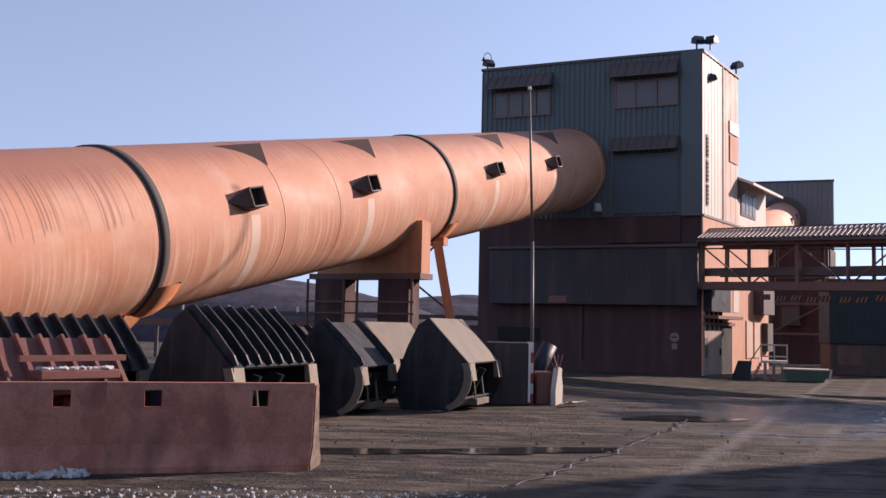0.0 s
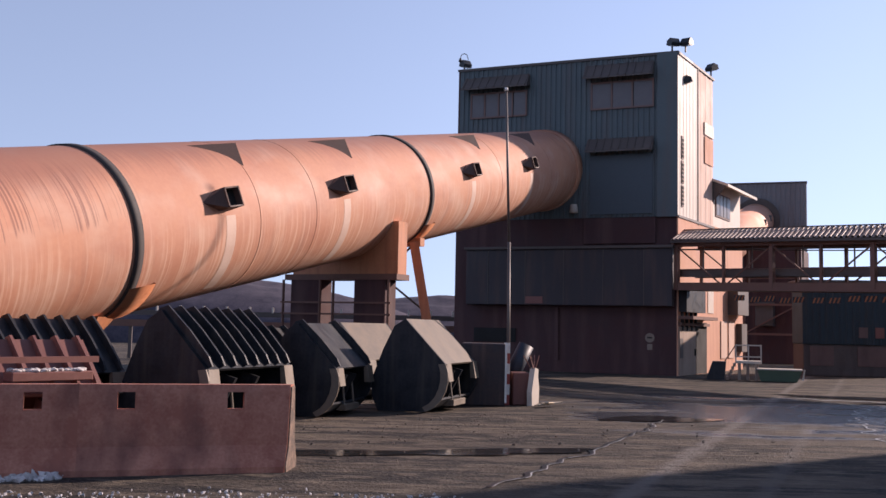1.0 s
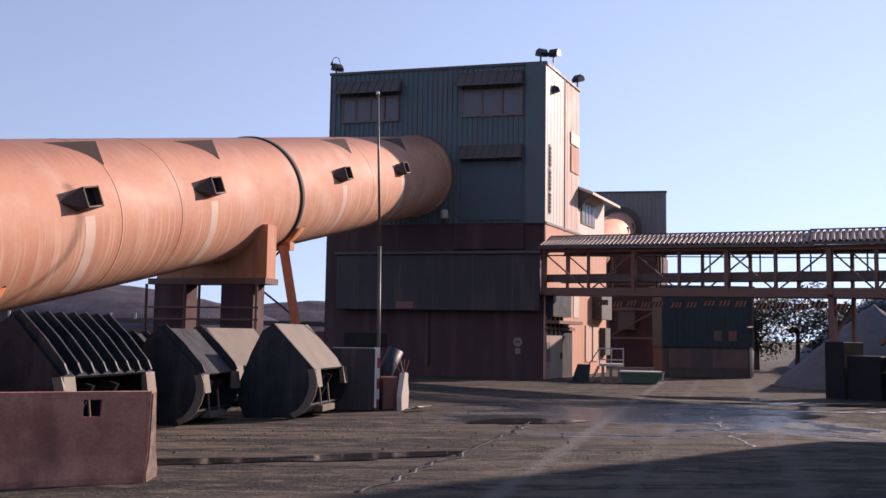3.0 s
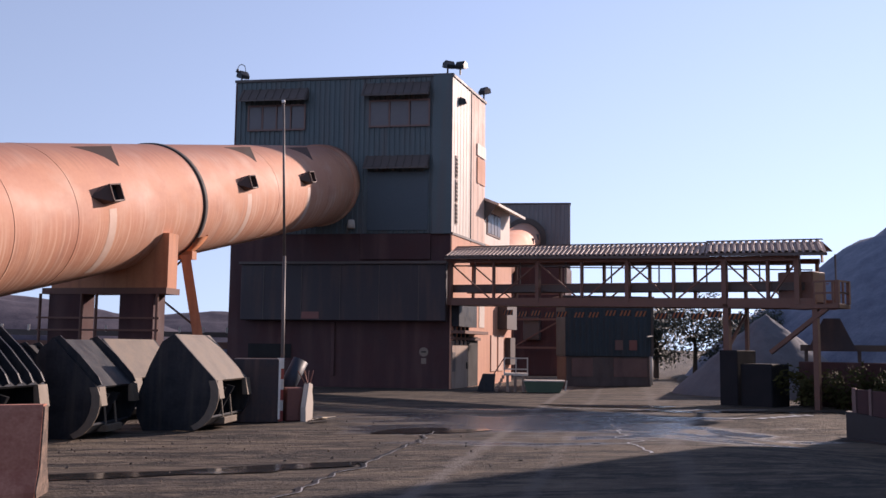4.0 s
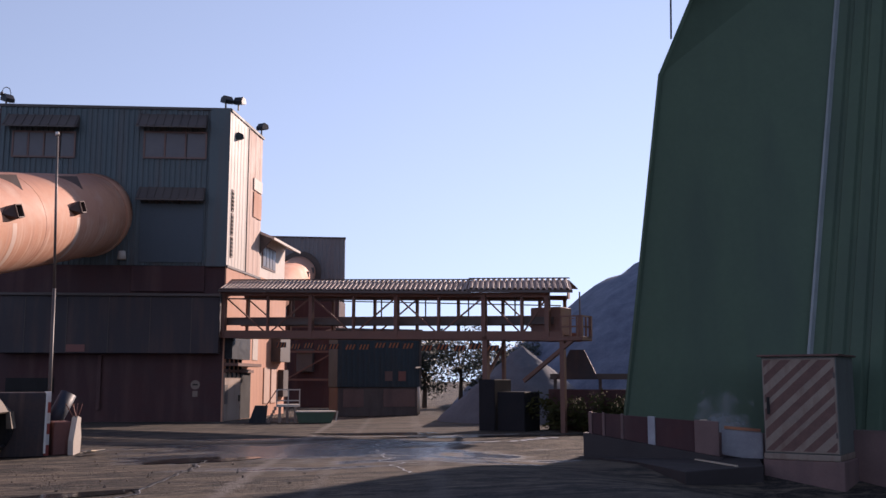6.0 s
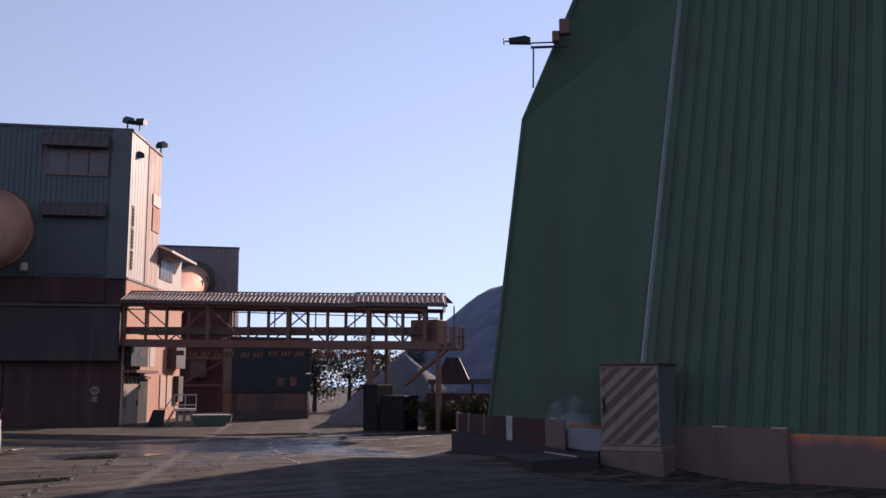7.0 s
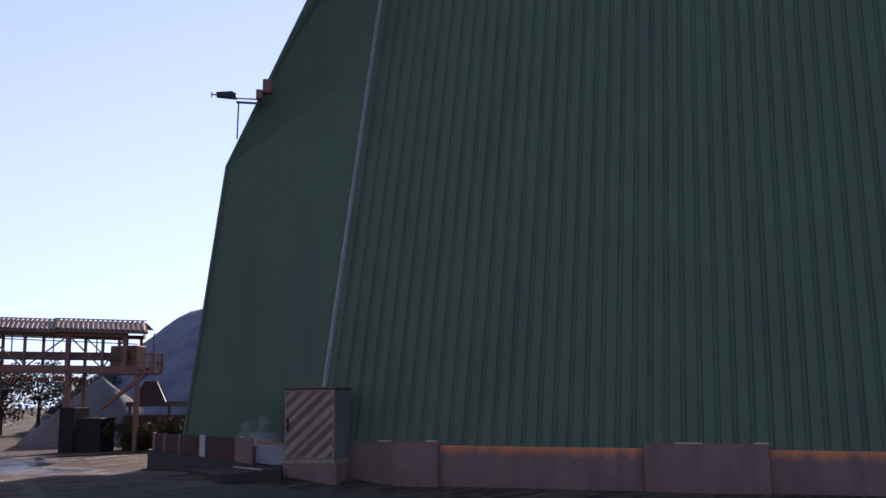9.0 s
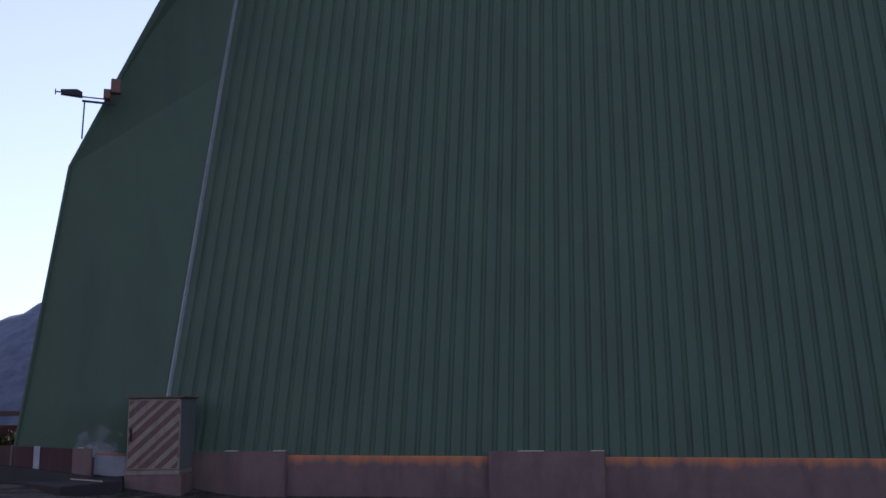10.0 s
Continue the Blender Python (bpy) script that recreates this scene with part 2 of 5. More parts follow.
def thing(name, m, label, category, group="", kind=""):
    ob = new(name)
    ob.matrix_world = m
    ob.empty_display_size = 0.2
    return tagged(ob, label, category, group, kind)


def part(name, bm, material, parent=None, label="", smooth=False):
    bmesh.ops.recalc_face_normals(bm, faces=bm.faces)
    me = bpy.data.meshes.new(name)
    if smooth:
        for f in bm.faces:
            f.smooth = True
    bm.to_mesh(me)
    bm.free()
    me.materials.append(material)
    ob = new(name, me)
    ob.parent = parent
    if label:
        ob["label"] = label
    return ob


def quick(name, material, parent, build, label="", smooth=False):
    bm = bmesh.new()
    build(bm)
    return part(name, bm, material, parent, label, smooth)


def boxes(name, material, parent, lo, hi, bevel=0.01, label=""):
    return quick(name, material, parent, lambda bm: box(bm, lo, hi, bevel), label)


def bars(name, material, parent, p, q, w, h=None, label=""):
    return quick(name, material, parent, lambda bm: beam(bm, p, q, w, h), label)


def tubes(name, material, parent, p, q, r, r2=None, n=16, label=""):
    return quick(name, material, parent, lambda bm: cyl(bm, p, q, r, r2, n), label)

# ---- ground ----


def ground_material():
    m = bpy.data.materials.new("worn_dusty_asphalt")
    m.use_nodes = True
    n, l = m.node_tree.nodes, m.node_tree.links
    bsdf = n["Principled BSDF"]
    tc = n.new("ShaderNodeTexCoord")

    def tex(scale, detail, sx=1.0, sy=1.0):
        mp = n.new("ShaderNodeMapping")
        mp.inputs["Scale"].default_value = (sx, sy, 1)
        mp.inputs["Rotation"].default_value = (0, 0, 0.35)
        l.new(tc.outputs["Object"], mp.inputs["Vector"])
        t = n.new("ShaderNodeTexNoise")
        t.inputs["Scale"].default_value, t.inputs["Detail"].default_value, t.inputs["Roughness"].default_value = scale, detail, 0.6
        l.new(mp.outputs[0], t.inputs["Vector"])
        return t.outputs["Fac"]

    def rng(src, a, b, c=0.0, d=1.0):
        r = n.new("ShaderNodeMapRange")
        for k, v in zip(("From Min", "From Max", "To Min", "To Max"), (a, b, c, d)):
            r.inputs[k].default_value = v
        l.new(src, r.inputs["Value"])
        return r.outputs[0]

    def mixc(f, a, b):
        x = n.new("ShaderNodeMix")
        x.data_type = "RGBA"
        l.new(f, x.inputs[0])
        for i, c in ((6, a), (7, b)):
            if isinstance(c, tuple):
                x.inputs[i].default_value = (*c, 1)
            else:
                l.new(c, x.inputs[i])
        return x.outputs[2]

    broad, tracks, grit, lumps = tex(0.12, 5), tex(0.5, 8, 0.35, 2.6), tex(14, 6), tex(2.2, 6, 0.6, 1.5)
    base = mixc(rng(broad, 0.38, 0.62), (0.042, 0.034, 0.027), (0.132, 0.103, 0.075))
    base = mixc(rng(tracks, 0.475, 0.53), base, (0.021, 0.018, 0.017))
    base = mixc(rng(lumps, 0.50, 0.66, 0, 0.75), base, (0.178, 0.141, 0.104))
    base = mixc(rng(grit, 0.52, 0.68, 0, 0.6), base, (0.172, 0.138, 0.111))
    hollow = n.new("ShaderNodeVectorMath")
    hollow.operation = "DISTANCE"
    hollow.inputs[1].default_value = (10.3, 26.8, 0)
    l.new(tc.outputs["Object"], hollow.inputs[0])
    near = rng(hollow.outputs["Value"], 2.0, 9.5, 0.225, -0.16)
    damp = n.new("ShaderNodeMath")
    damp.operation = "ADD"
    l.new(tex(0.42, 9, 0.5, 1.3), damp.inputs[0])
    l.new(near, damp.inputs[1])
    wet = rng(damp.outputs[0], 0.53, 0.62)
    base = mixc(wet, base, (0.040, 0.036, 0.034))
    # the hall's shade is painted into the asphalt as a dark ragged patch
    hall_shade = n.new("ShaderNodeVectorMath")
    hall_shade.operation = "DISTANCE"
    hall_shade.inputs[1].default_value = (8.0, 3.0, 0)
    l.new(tc.outputs["Object"], hall_shade.inputs[0])
    shade_ragged = n.new("ShaderNodeMath")
    shade_ragged.operation = "MULTIPLY_ADD"
    l.new(broad, shade_ragged.inputs[0])
    shade_ragged.inputs[1].default_value = 9.0
    l.new(hall_shade.outputs["Value"], shade_ragged.inputs[2])
    base = mixc(rng(shade_ragged.outputs[0], 10.0, 18.0, 0.72, 0.0), base, (0.027, 0.027, 0.030))
    # two pale tyre runs across the yard
    across = n.new("ShaderNodeVectorMath")
    across.operation = "DOT_PRODUCT"
    across.inputs[1].default_value = (0.902, -0.432, 0)
    l.new(tc.outputs["Object"], across.inputs[0])
    ragged = n.new("ShaderNodeMath")
    ragged.operation = "MULTIPLY_ADD"
    l.new(tex(1.6, 6), ragged.inputs[0])
    ragged.inputs[1].default_value = 0.5
    l.new(across.outputs["Value"], ragged.inputs[2])
    for centre, half, strength in ((-2.88, 0.24, 0.75), (-1.2, 0.2, 0.35), (1.3, 0.35, 0.3)):
        off_line = n.new("ShaderNodeMath")
        off_line.operation = "SUBTRACT"
        l.new(ragged.outputs[0], off_line.inputs[0])
        off_line.inputs[1].default_value = centre
        absd = n.new("ShaderNodeMath")
        absd.operation = "ABSOLUTE"
        l.new(off_line.outputs[0], absd.inputs[0])
        base = mixc(rng(absd.outputs[0], half, half * 0.3, 0.0, strength), base, (0.165, 0.145, 0.13))
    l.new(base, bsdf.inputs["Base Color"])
    l.new(rng(wet, 0, 1, 0.9, 0.2), bsdf.inputs["Roughness"])
    l.new(rng(wet, 0, 1, 0.3, 1.0), bsdf.inputs["Specular IOR Level"])
    hgt = n.new("ShaderNodeMath")
    hgt.operation = "MULTIPLY_ADD"
    l.new(lumps, hgt.inputs[0])
    hgt.inputs[1].default_value = 2.2
    l.new(grit, hgt.inputs[2])
    bp = n.new("ShaderNodeBump")
    l.new(rng(wet, 0, 1, 0.9, 0.45), bp.inputs["Strength"])
    bp.inputs["Distance"].default_value = 0.08
    l.new(hgt.outputs[0], bp.inputs["Height"])
    l.new(bp.outputs[0], bsdf.inputs["Normal"])
    return m


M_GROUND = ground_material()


def wet_material():
    m = bpy.data.materials.new("shallow_water_film")
    m.use_nodes = True
    n, l = m.node_tree.nodes, m.node_tree.links
    bsdf = n["Principled BSDF"]
    bsdf.inputs["Base Color"].default_value = (0.030, 0.028, 0.026, 1)
    tc = n.new("ShaderNodeTexCoord")
    t = n.new("ShaderNodeTexNoise")
    t.inputs["Scale"].default_value, t.inputs["Detail"].default_value = 2.2, 5
    l.new(tc.outputs["Object"], t.inputs["Vector"])
    r = n.new("ShaderNodeMapRange")
    for k, v in zip(("From Min", "From Max", "To Min", "To Max"), (0.35, 0.65, 0.04, 0.22)):
        r.inputs[k].default_value = v
    l.new(t.outputs["Fac"], r.inputs["Value"])
    l.new(r.outputs[0], bsdf.inputs["Roughness"])
    b = n.new("ShaderNodeBump")
    b.inputs["Strength"].default_value, b.inputs["Distance"].default_value = 0.12, 0.02
    l.new(t.outputs["Fac"], b.inputs["Height"])
    l.new(b.outputs[0], bsdf.inputs["Normal"])
    return m


M_WET = wet_material()


def ease(v, a, b):
    t = min(1.0, max(0.0, (v - a) / (b - a)))
    return t * t * (3 - 2 * t)


def ground_z(x, y):
    """The yard falls away a little towards the foot of the hall."""
    return -0.36 * ease(x, 11.0, 17.0) * ease(y, 27.5, 23.5) - 0.8 * ease(x, 13.0, 21.0) * ease(y, 22.0, 15.5)


def build_ground():
    bm = bmesh.new()
    n = 150
    grid = [[bm.verts.new((-30 + 100 * i / n, -40 + 110 * j / n, ground_z(-30 + 100 * i / n, -40 + 110 * j / n) + 0.012 * noise.noise(Vector((i * 0.16, j * 0.16, 0))))) for j in range(n + 1)] for i in range(n + 1)]
    for i in range(n):
        for j in range(n):
            bm.faces.new((grid[i][j], grid[i + 1][j], grid[i + 1][j + 1], grid[i][j + 1]))
    ring = [grid[i][0] for i in range(n)] + [grid[n][j] for j in range(n)] + [grid[i][n] for i in range(n, 0, -1)] + [grid[0][j] for j in range(n, 0, -1)]
    far = []
    for v in ring:
        d = Vector((v.co.x - 20, v.co.y - 15, 0)).normalized()
        far.append(bm.verts.new((20 + d.x * 2600, 15 + d.y * 2600, min(0.0, v.co.z))))
    for i in range(len(ring)):
        j = (i + 1) % len(ring)
        bm.faces.new((ring[i], ring[j], far[j], far[i]))
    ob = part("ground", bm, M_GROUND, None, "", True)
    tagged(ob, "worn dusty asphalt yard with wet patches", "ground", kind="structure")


build_ground()


def puddle(cx, cy, rx, ry, turn, seed, label="shallow puddle lying on worn asphalt", z=0.017):
    rnd = random.Random(seed)
    bm = bmesh.new()
    ph = [rnd.uniform(0, 6.28) for _ in range(6)]
    vs = []
    for k in range(64):
        a = k * math.tau / 64
        r = 1 + sum(0.34 / (i + 1) * math.sin((i + 2) * a + ph[i]) for i in range(6))
        x, y = rx * r * math.cos(a), ry * r * math.sin(a)
        c, s = math.cos(radians(turn)), math.sin(radians(turn))
        px, py = x * c - y * s, x * s + y * c
        vs.append(bm.verts.new((px, py, ground_z(cx + px, cy + py))))
    bm.faces.new(vs)
    ob = part("puddle", bm, M_WET)
    ob.location = (cx, cy, z)
    tagged(ob, label, "puddle", kind="structure")


for args in ((0.2, 17.2, 2.6, 0.5, 8, 1), (6.0, 24.4, 1.5, 0.7, 30, 5), (18.5, 30.3, 3.0, 0.5, -12, 7), (15.5, 34.0, 3.2, 0.6, -25, 6)):
    puddle(*args)

# ---- processing tower ----
TOWER = pose(13.21, 48.51, 0, 0, 0, -23.9)
VX, VY = 0.167, 0.986  # direction of the tower's side wall
tower = thing("processing_tower", TOWER, "tall grey-clad ore processing tower with ore-red base", "industrial building")


def side(s, z, out=0.0):
    """A place on the side wall: s along it, out of it."""
    return (VX * s + VY * out, VY * s - VX * out, z)


def side_prism(bm, s0, s1, z0, z1, o0, o1):
    a = [side(s0, z0, o0), side(s1, z0, o0), side(s1, z0, o1), side(s0, z0, o1)]
    prism(bm, a, (0, 0, z1 - z0))


def build_tower():
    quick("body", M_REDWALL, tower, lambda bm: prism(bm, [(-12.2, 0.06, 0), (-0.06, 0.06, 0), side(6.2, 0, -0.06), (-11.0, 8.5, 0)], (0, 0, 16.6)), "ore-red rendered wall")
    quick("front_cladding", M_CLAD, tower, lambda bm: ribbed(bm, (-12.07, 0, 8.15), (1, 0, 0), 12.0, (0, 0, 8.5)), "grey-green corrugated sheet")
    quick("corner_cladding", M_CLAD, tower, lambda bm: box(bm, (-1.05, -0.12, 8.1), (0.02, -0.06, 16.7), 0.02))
    quick("side_cladding", M_CLAD_LIT, tower, lambda bm: ribbed(bm, side(0.03, 8.2), (VX, VY, 0), 3.3, (0, 0, 8.5), 0.55, 0.02), "cream sheet cladding with sunlight put into its colour")
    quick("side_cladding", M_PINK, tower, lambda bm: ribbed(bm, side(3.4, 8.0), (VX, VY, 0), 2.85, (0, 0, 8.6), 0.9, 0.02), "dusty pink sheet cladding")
    quick("roof", M_HOOD, tower, lambda bm: prism(bm, [(-12.2, -0.1, 16.62), (0.05, -0.1, 16.62), side(6.35, 16.62, 0.08), (-11.1, 8.7, 16.62)], (0, 0, 0.14)))
    quick("side_base", M_REDLIT, tower, lambda bm: side_prism(bm, 0.0, 6.25, 0, 8.15, -0.04, 0.03), "salmon rendered wall with sunlight put into its colour")
    boxes("projecting_bay", M_DARKBOX, tower, (-11.25, -0.7, 3.5), (-0.15, 0.06, 6.45), 0.03, "dark sheet-metal bay")
    boxes("bay_hood", M_HOOD, tower, (-11.35, -0.85, 6.45), (-0.1, 0.06, 6.6), 0.02)
    for x in range(5):
        boxes("seam", M_HOOD, tower, (-10 + 2.1 * x, -0.72, 3.52), (-9.96 + 2.1 * x, -0.7, 6.4), 0.0)
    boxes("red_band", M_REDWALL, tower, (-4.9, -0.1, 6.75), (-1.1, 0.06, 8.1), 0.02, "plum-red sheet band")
    for x0, x1, z0, z1, n in ((-11.4, -8.1, 13.85, 15.3, 4), (-4.55, -1.2, 13.9, 15.4, 3)):
        w = quick("window", M_FRAME, tower, lambda bm: [box(bm, (x0, -0.12, z), (x1, -0.05, z + 0.1)) for z in (z0, z1 - 0.1)] + [box(bm, (x0 + k * (x1 - x0 - 0.09) / n, -0.125, z0), (x0 + k * (x1 - x0 - 0.09) / n + 0.09, -0.055, z1)) for k in range(n + 1)])
        for k in range(n):
            a = x0 + k * (x1 - x0) / n
            boxes("pane", M_GLASS, w, (a + 0.07, -0.09, z0 + 0.08), (a + (x1 - x0) / n - 0.05, -0.07, z1 - 0.08), 0, "dusty glass pane")
    boxes("shutter_panel", M_BLUEDARK, tower, (-4.55, -0.1, 8.3), (-1.25, -0.05, 11.45), 0.01, "dark blue-green sheet panel")
    for x0, x1, z0, z1 in ((-11.75, -7.95, 15.45, 16.2), (-4.85, -1.2, 15.55, 16.35), (-4.7, -1.2, 11.6, 12.35)):
        quick("awning", M_HOOD, tower, lambda bm: prism(bm, [(x0, -0.05, z1), (x0, -0.75, z0), (x0, -0.75, z0 - 0.08), (x0, -0.05, z0 + 0.1)], (x1 - x0, 0, 0)), "dark corrugated awning")
        for k in range(9):
            a = x0 + 0.1 + k * (x1 - x0 - 0.2) / 8
            bars("awning_rib", M_HOOD, tower, (a, -0.05, z1 + 0.02), (a, -0.76, z0 + 0.02), 0.07, 0.05)
    boxes("sign", M_SIGNRED, tower, (-7.85, -0.735, 3.58), (-6.9, -0.70, 3.95), 0.0, "faded pink blank sign board")
    tubes("round_sign", M_CAB, tower, (-1.4, 0.05, 1.9), (-1.4, 0.02, 1.9), 0.24, n=24, label="round white sign with dark bars")
    boxes("round_sign_bar", M_BLACK, tower, (-1.53, 0.012, 1.87), (-1.27, 0.02, 1.94), 0)
    boxes("plate_sign", M_CAB, tower, (-1.53, 0.03, 1.28), (-1.27, 0.06, 1.58), 0)
    boxes("opening", M_BLACK, tower, (-11.0, 0.0, 1.5), (-8.6, 0.055, 2.25), 0, "dark low opening")
    boxes("drainpipe", M_REDWALL, tower, (-6.4, -0.08, 0.6), (-6.2, 0.06, 3.4), 0.02)
    # side wall
    for s0, s1, z0, z1 in ((0.5, 0.85, 11.2, 12.4), (0.5, 0.85, 9.9, 11.1), (0.5, 0.85, 8.7, 9.8)):
        w = quick("side_louvre", M_FRAME, tower, lambda bm: side_prism(bm, s0, s1, z0, z1, 0.02, 0.06))
        for k in range(5):
            quick("slat", M_BLACK, w, lambda bm: side_prism(bm, s0 + 0.04, s1 - 0.04, z0 + 0.08 + k * 0.21, z0 + 0.2 + k * 0.21, 0.06, 0.08))
    quick("side_window", M_CLAD_LIT, tower, lambda bm: side_prism(bm, 4.5, 6.2, 13.2, 13.9, 0.03, 0.07), "pale translucent panel")
    quick("side_panel", M_REDLIT, tower, lambda bm: side_prism(bm, 4.55, 6.15, 11.6, 13.1, 0.03, 0.06), "salmon patch panel")
    quick("joint", M_HOOD, tower, lambda bm: side_prism(bm, 3.32, 3.4, 8.0, 16.6, 0.0, 0.06))
    quick("ledge", M_HOOD, tower, lambda bm: side_prism(bm, 0, 6.3, 8.08, 8.2, 0.0, 0.08))
    # doors at the foot of the side wall
    d = quick("door", M_SLIDE, tower, lambda bm: side_prism(bm, 0.08, 2.8, 0.02, 2.5, 0.03, 0.1), "pale dusty sliding door")
    quick("door_handle", M_BLACK, d, lambda bm: side_prism(bm, 2.5, 2.6, 1.0, 1.35, 0.1, 0.16))
    quick("door_scuff", M_HOOD, d, lambda bm: side_prism(bm, 0.1, 0.6, 0.9, 1.9, 0.1, 0.11), "dark scuffed patch")
    quick("doorway", M_BLACK, tower, lambda bm: side_prism(bm, 2.9, 4.9, 0.02, 2.75, 0.03, 0.045), "open dark doorway")
    quick("door_rail", M_BRIDGE, tower, lambda bm: side_prism(bm, 0.05, 4.95, 2.55, 2.7, 0.03, 0.2))
    quick("door_canopy", M_BRIDGE, tower, lambda bm: side_prism(bm, 0.05, 4.4, 2.88, 3.04, 0.03, 0.8))
    quick("wall_plate", M_CLAD_LIT, tower, lambda bm: side_prism(bm, 5.1, 6.15, 3.3, 4.9, 0.03, 0.06), "pale wall plate")
    # black box and conduits also stand in for the bridge's shadow on the wall
    quick("meter_box", M_BLACKST, tower, lambda bm: side_prism(bm, 0.1, 3.3, 3.25, 4.6, 0.03, 0.45), "black switch box with the bridge's shadow drawn in")
    for k in range(4):
        quick("conduit", M_BLACKST, tower, lambda bm: side_prism(bm, 0.4 + 0.75 * k, 0.55 + 0.75 * k, 2.3, 4.3 + 0.2 * (k % 2), 0.03, 0.16))
    quick("bulkhead_lamp", M_WHITE, tower, lambda bm: side_prism(bm, 2.7, 3.15, 4.62, 4.85, 0.1, 0.5), "small white block on the wall")
    quick("sill_line", M_HOOD, tower, lambda bm: side_prism(bm, 3.4, 6.2, 2.95, 3.05, 0.03, 0.1))


build_tower()

annex = thing("tower_annex", TOWER, "lower salmon annex behind the tower with a hooded roof", "industrial building")


def build_annex():
    quick("wall", M_REDLIT, annex, lambda bm: prism(bm, [side(6.3, 0, -0.1), side(12.9, 0, -0.1), side(12.9, 0, -6), side(6.3, 0, -6)], (0, 0, 8.3)), "salmon rendered wall with sunlight put into its colour")
    quick("upper_wall", M_CLAD_LIT, annex, lambda bm: prism(bm, [side(6.3, 8.3, -0.1), side(12.4, 8.3, -0.1), side(12.4, 8.3, -6), side(6.3, 8.3, -6)], (0, 0, 2.6)), "cream sheet cladding with sunlight put into its colour")
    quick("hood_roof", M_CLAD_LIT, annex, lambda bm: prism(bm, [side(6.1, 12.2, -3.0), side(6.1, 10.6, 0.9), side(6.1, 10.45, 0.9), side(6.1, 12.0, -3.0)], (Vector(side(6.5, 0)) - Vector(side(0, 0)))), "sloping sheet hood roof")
    quick("hood_cheek", M_HOOD, annex, lambda bm: prism(bm, [side(6.15, 9.6, 0.0), side(6.15, 10.6, 0.85), side(6.15, 11.0, -0.1)], (VX * 0.06, VY * 0.06, 0)))
    w = quick("window", M_FRAME, annex, lambda bm: side_prism(bm, 7.0, 10.0, 8.9, 10.3, -0.1, -0.05))
    for k in range(4):
        quick("pane", M_GLASS, w, lambda bm: side_prism(bm, 7.1 + 0.72 * k, 7.72 + 0.72 * k, 9.0, 10.2, -0.05, -0.03))
    for s in (8.0, 9.6):
        quick("door", M_PINK, annex, lambda bm: side_prism(bm, s, s + 1.2, 0.75, 2.9, -0.1, -0.04), "pink-painted steel door")
    quick("cabinet", M_HOOD, annex, lambda bm: side_prism(bm, 9.6, 12.0, 3.3, 4.9, -0.1, 0.5), "dark wall-mounted duct box")
    quick("cabinet", M_HOOD, annex, lambda bm: side_prism(bm, 11.4, 12.6, 1.1, 2.8, -0.1, 0.25), "dark wall box")


build_annex()

# floodlights on the roof edge


def floodlight(loc, turn, label="black floodlight on a bracket at the roof edge"):
    f = thing("floodlight", pose(*loc, 0, 0, turn), label, "floodlight", "roof floodlights")
    bars("bracket", M_HOOD, f, (0, 0, 0), (0, 0, 0.35), 0.07)
    quick("housing", M_BLACKST, f, lambda bm: prism(bm, [(-0.18, -0.25, 0.28), (-0.18, 0.3, 0.42), (-0.18, 0.22, 0.66), (-0.18, -0.1, 0.72), (-0.18, -0.3, 0.45)], (0.5, 0, 0)))
    quick("lens", M_GLASS, f, lambda bm: prism(bm, [(-0.12, -0.24, 0.27), (-0.12, 0.27, 0.40), (-0.12, 0.27, 0.385), (-0.12, -0.24, 0.255)], (0.4, 0, 0)))


for s, t in (((-0.3, 0.1, 16.76), 15), ((0.35, 0.35, 16.76), -40), ((1.0, 5.7, 16.76), -60), ((-11.9, 0.1, 16.6), 30)):
    w = TOWER @ Vector(s)
    floodlight(tuple(w), t)
w = TOWER @ Vector((0.15, 1.3, 15.0))
floodlight(tuple(w), -70, "small black floodlight on the cream side wall")

goose = thing("gooseneck_lamp", Matrix.Translation(TOWER @ Vector((-11.75, 0.2, 16.7))), "thin gooseneck lamp on the roof corner", "lamp")
prev = Vector((0, 0, 0))
for k in range(1, 9):
    a = k / 8 * math.pi * 1.1
    q = Vector((0.05 * k / 8, 0, 0.9 * min(1, k / 5))) if k < 5 else Vector((0.03 - 0.22 * (1 - math.cos((k - 4) / 4 * math.pi)) / 2 * 2, 0, 0.75 + 0.28 * math.sin((k - 4) / 4 * math.pi)))
    bars("neck", M_HOOD, goose, prev, q, 0.035)
    prev = q
quick("shade", M_HOOD, goose, lambda bm: cyl(bm, prev, prev + Vector((0, 0, -0.18)), 0.05, 0.12, 10))
bell = thing("bell_lamp", TOWER @ pose(-5.35, -0.35, 8.4), "pale bell-shaped lamp on the tower wall", "lamp")
quick("shade", M_PALECON, bell, lambda bm: cyl(bm, (0, 0, 0), (0, 0, 0.45), 0.24, 0.17, 14))
bars("bracket", M_HOOD, bell, (0, 0.0, 0.42), (0, 0.38, 0.42), 0.05)

# ---- conveyor pipe ----
PB, PD, PR = Vector((6.634, 51.396, 10.80)), Vector((0.4558, 0.8671, 0.2010)).normalized(), 2.123
PN = PD.cross(Vector((0, 0, 1))).normalized()
PM = PN.cross(PD)
PIPE = Matrix(((-PD.x, PN.x, PM.x, PB.x), (-PD.y, PN.y, PM.y, PB.y), (-PD.z, PN.z, PM.z, PB.z), (0, 0, 0, 1)))
pipe = thing("conveyor_pipe", PIPE, "large ore-red inclined steel conveyor pipe with vents", "industrial pipe")


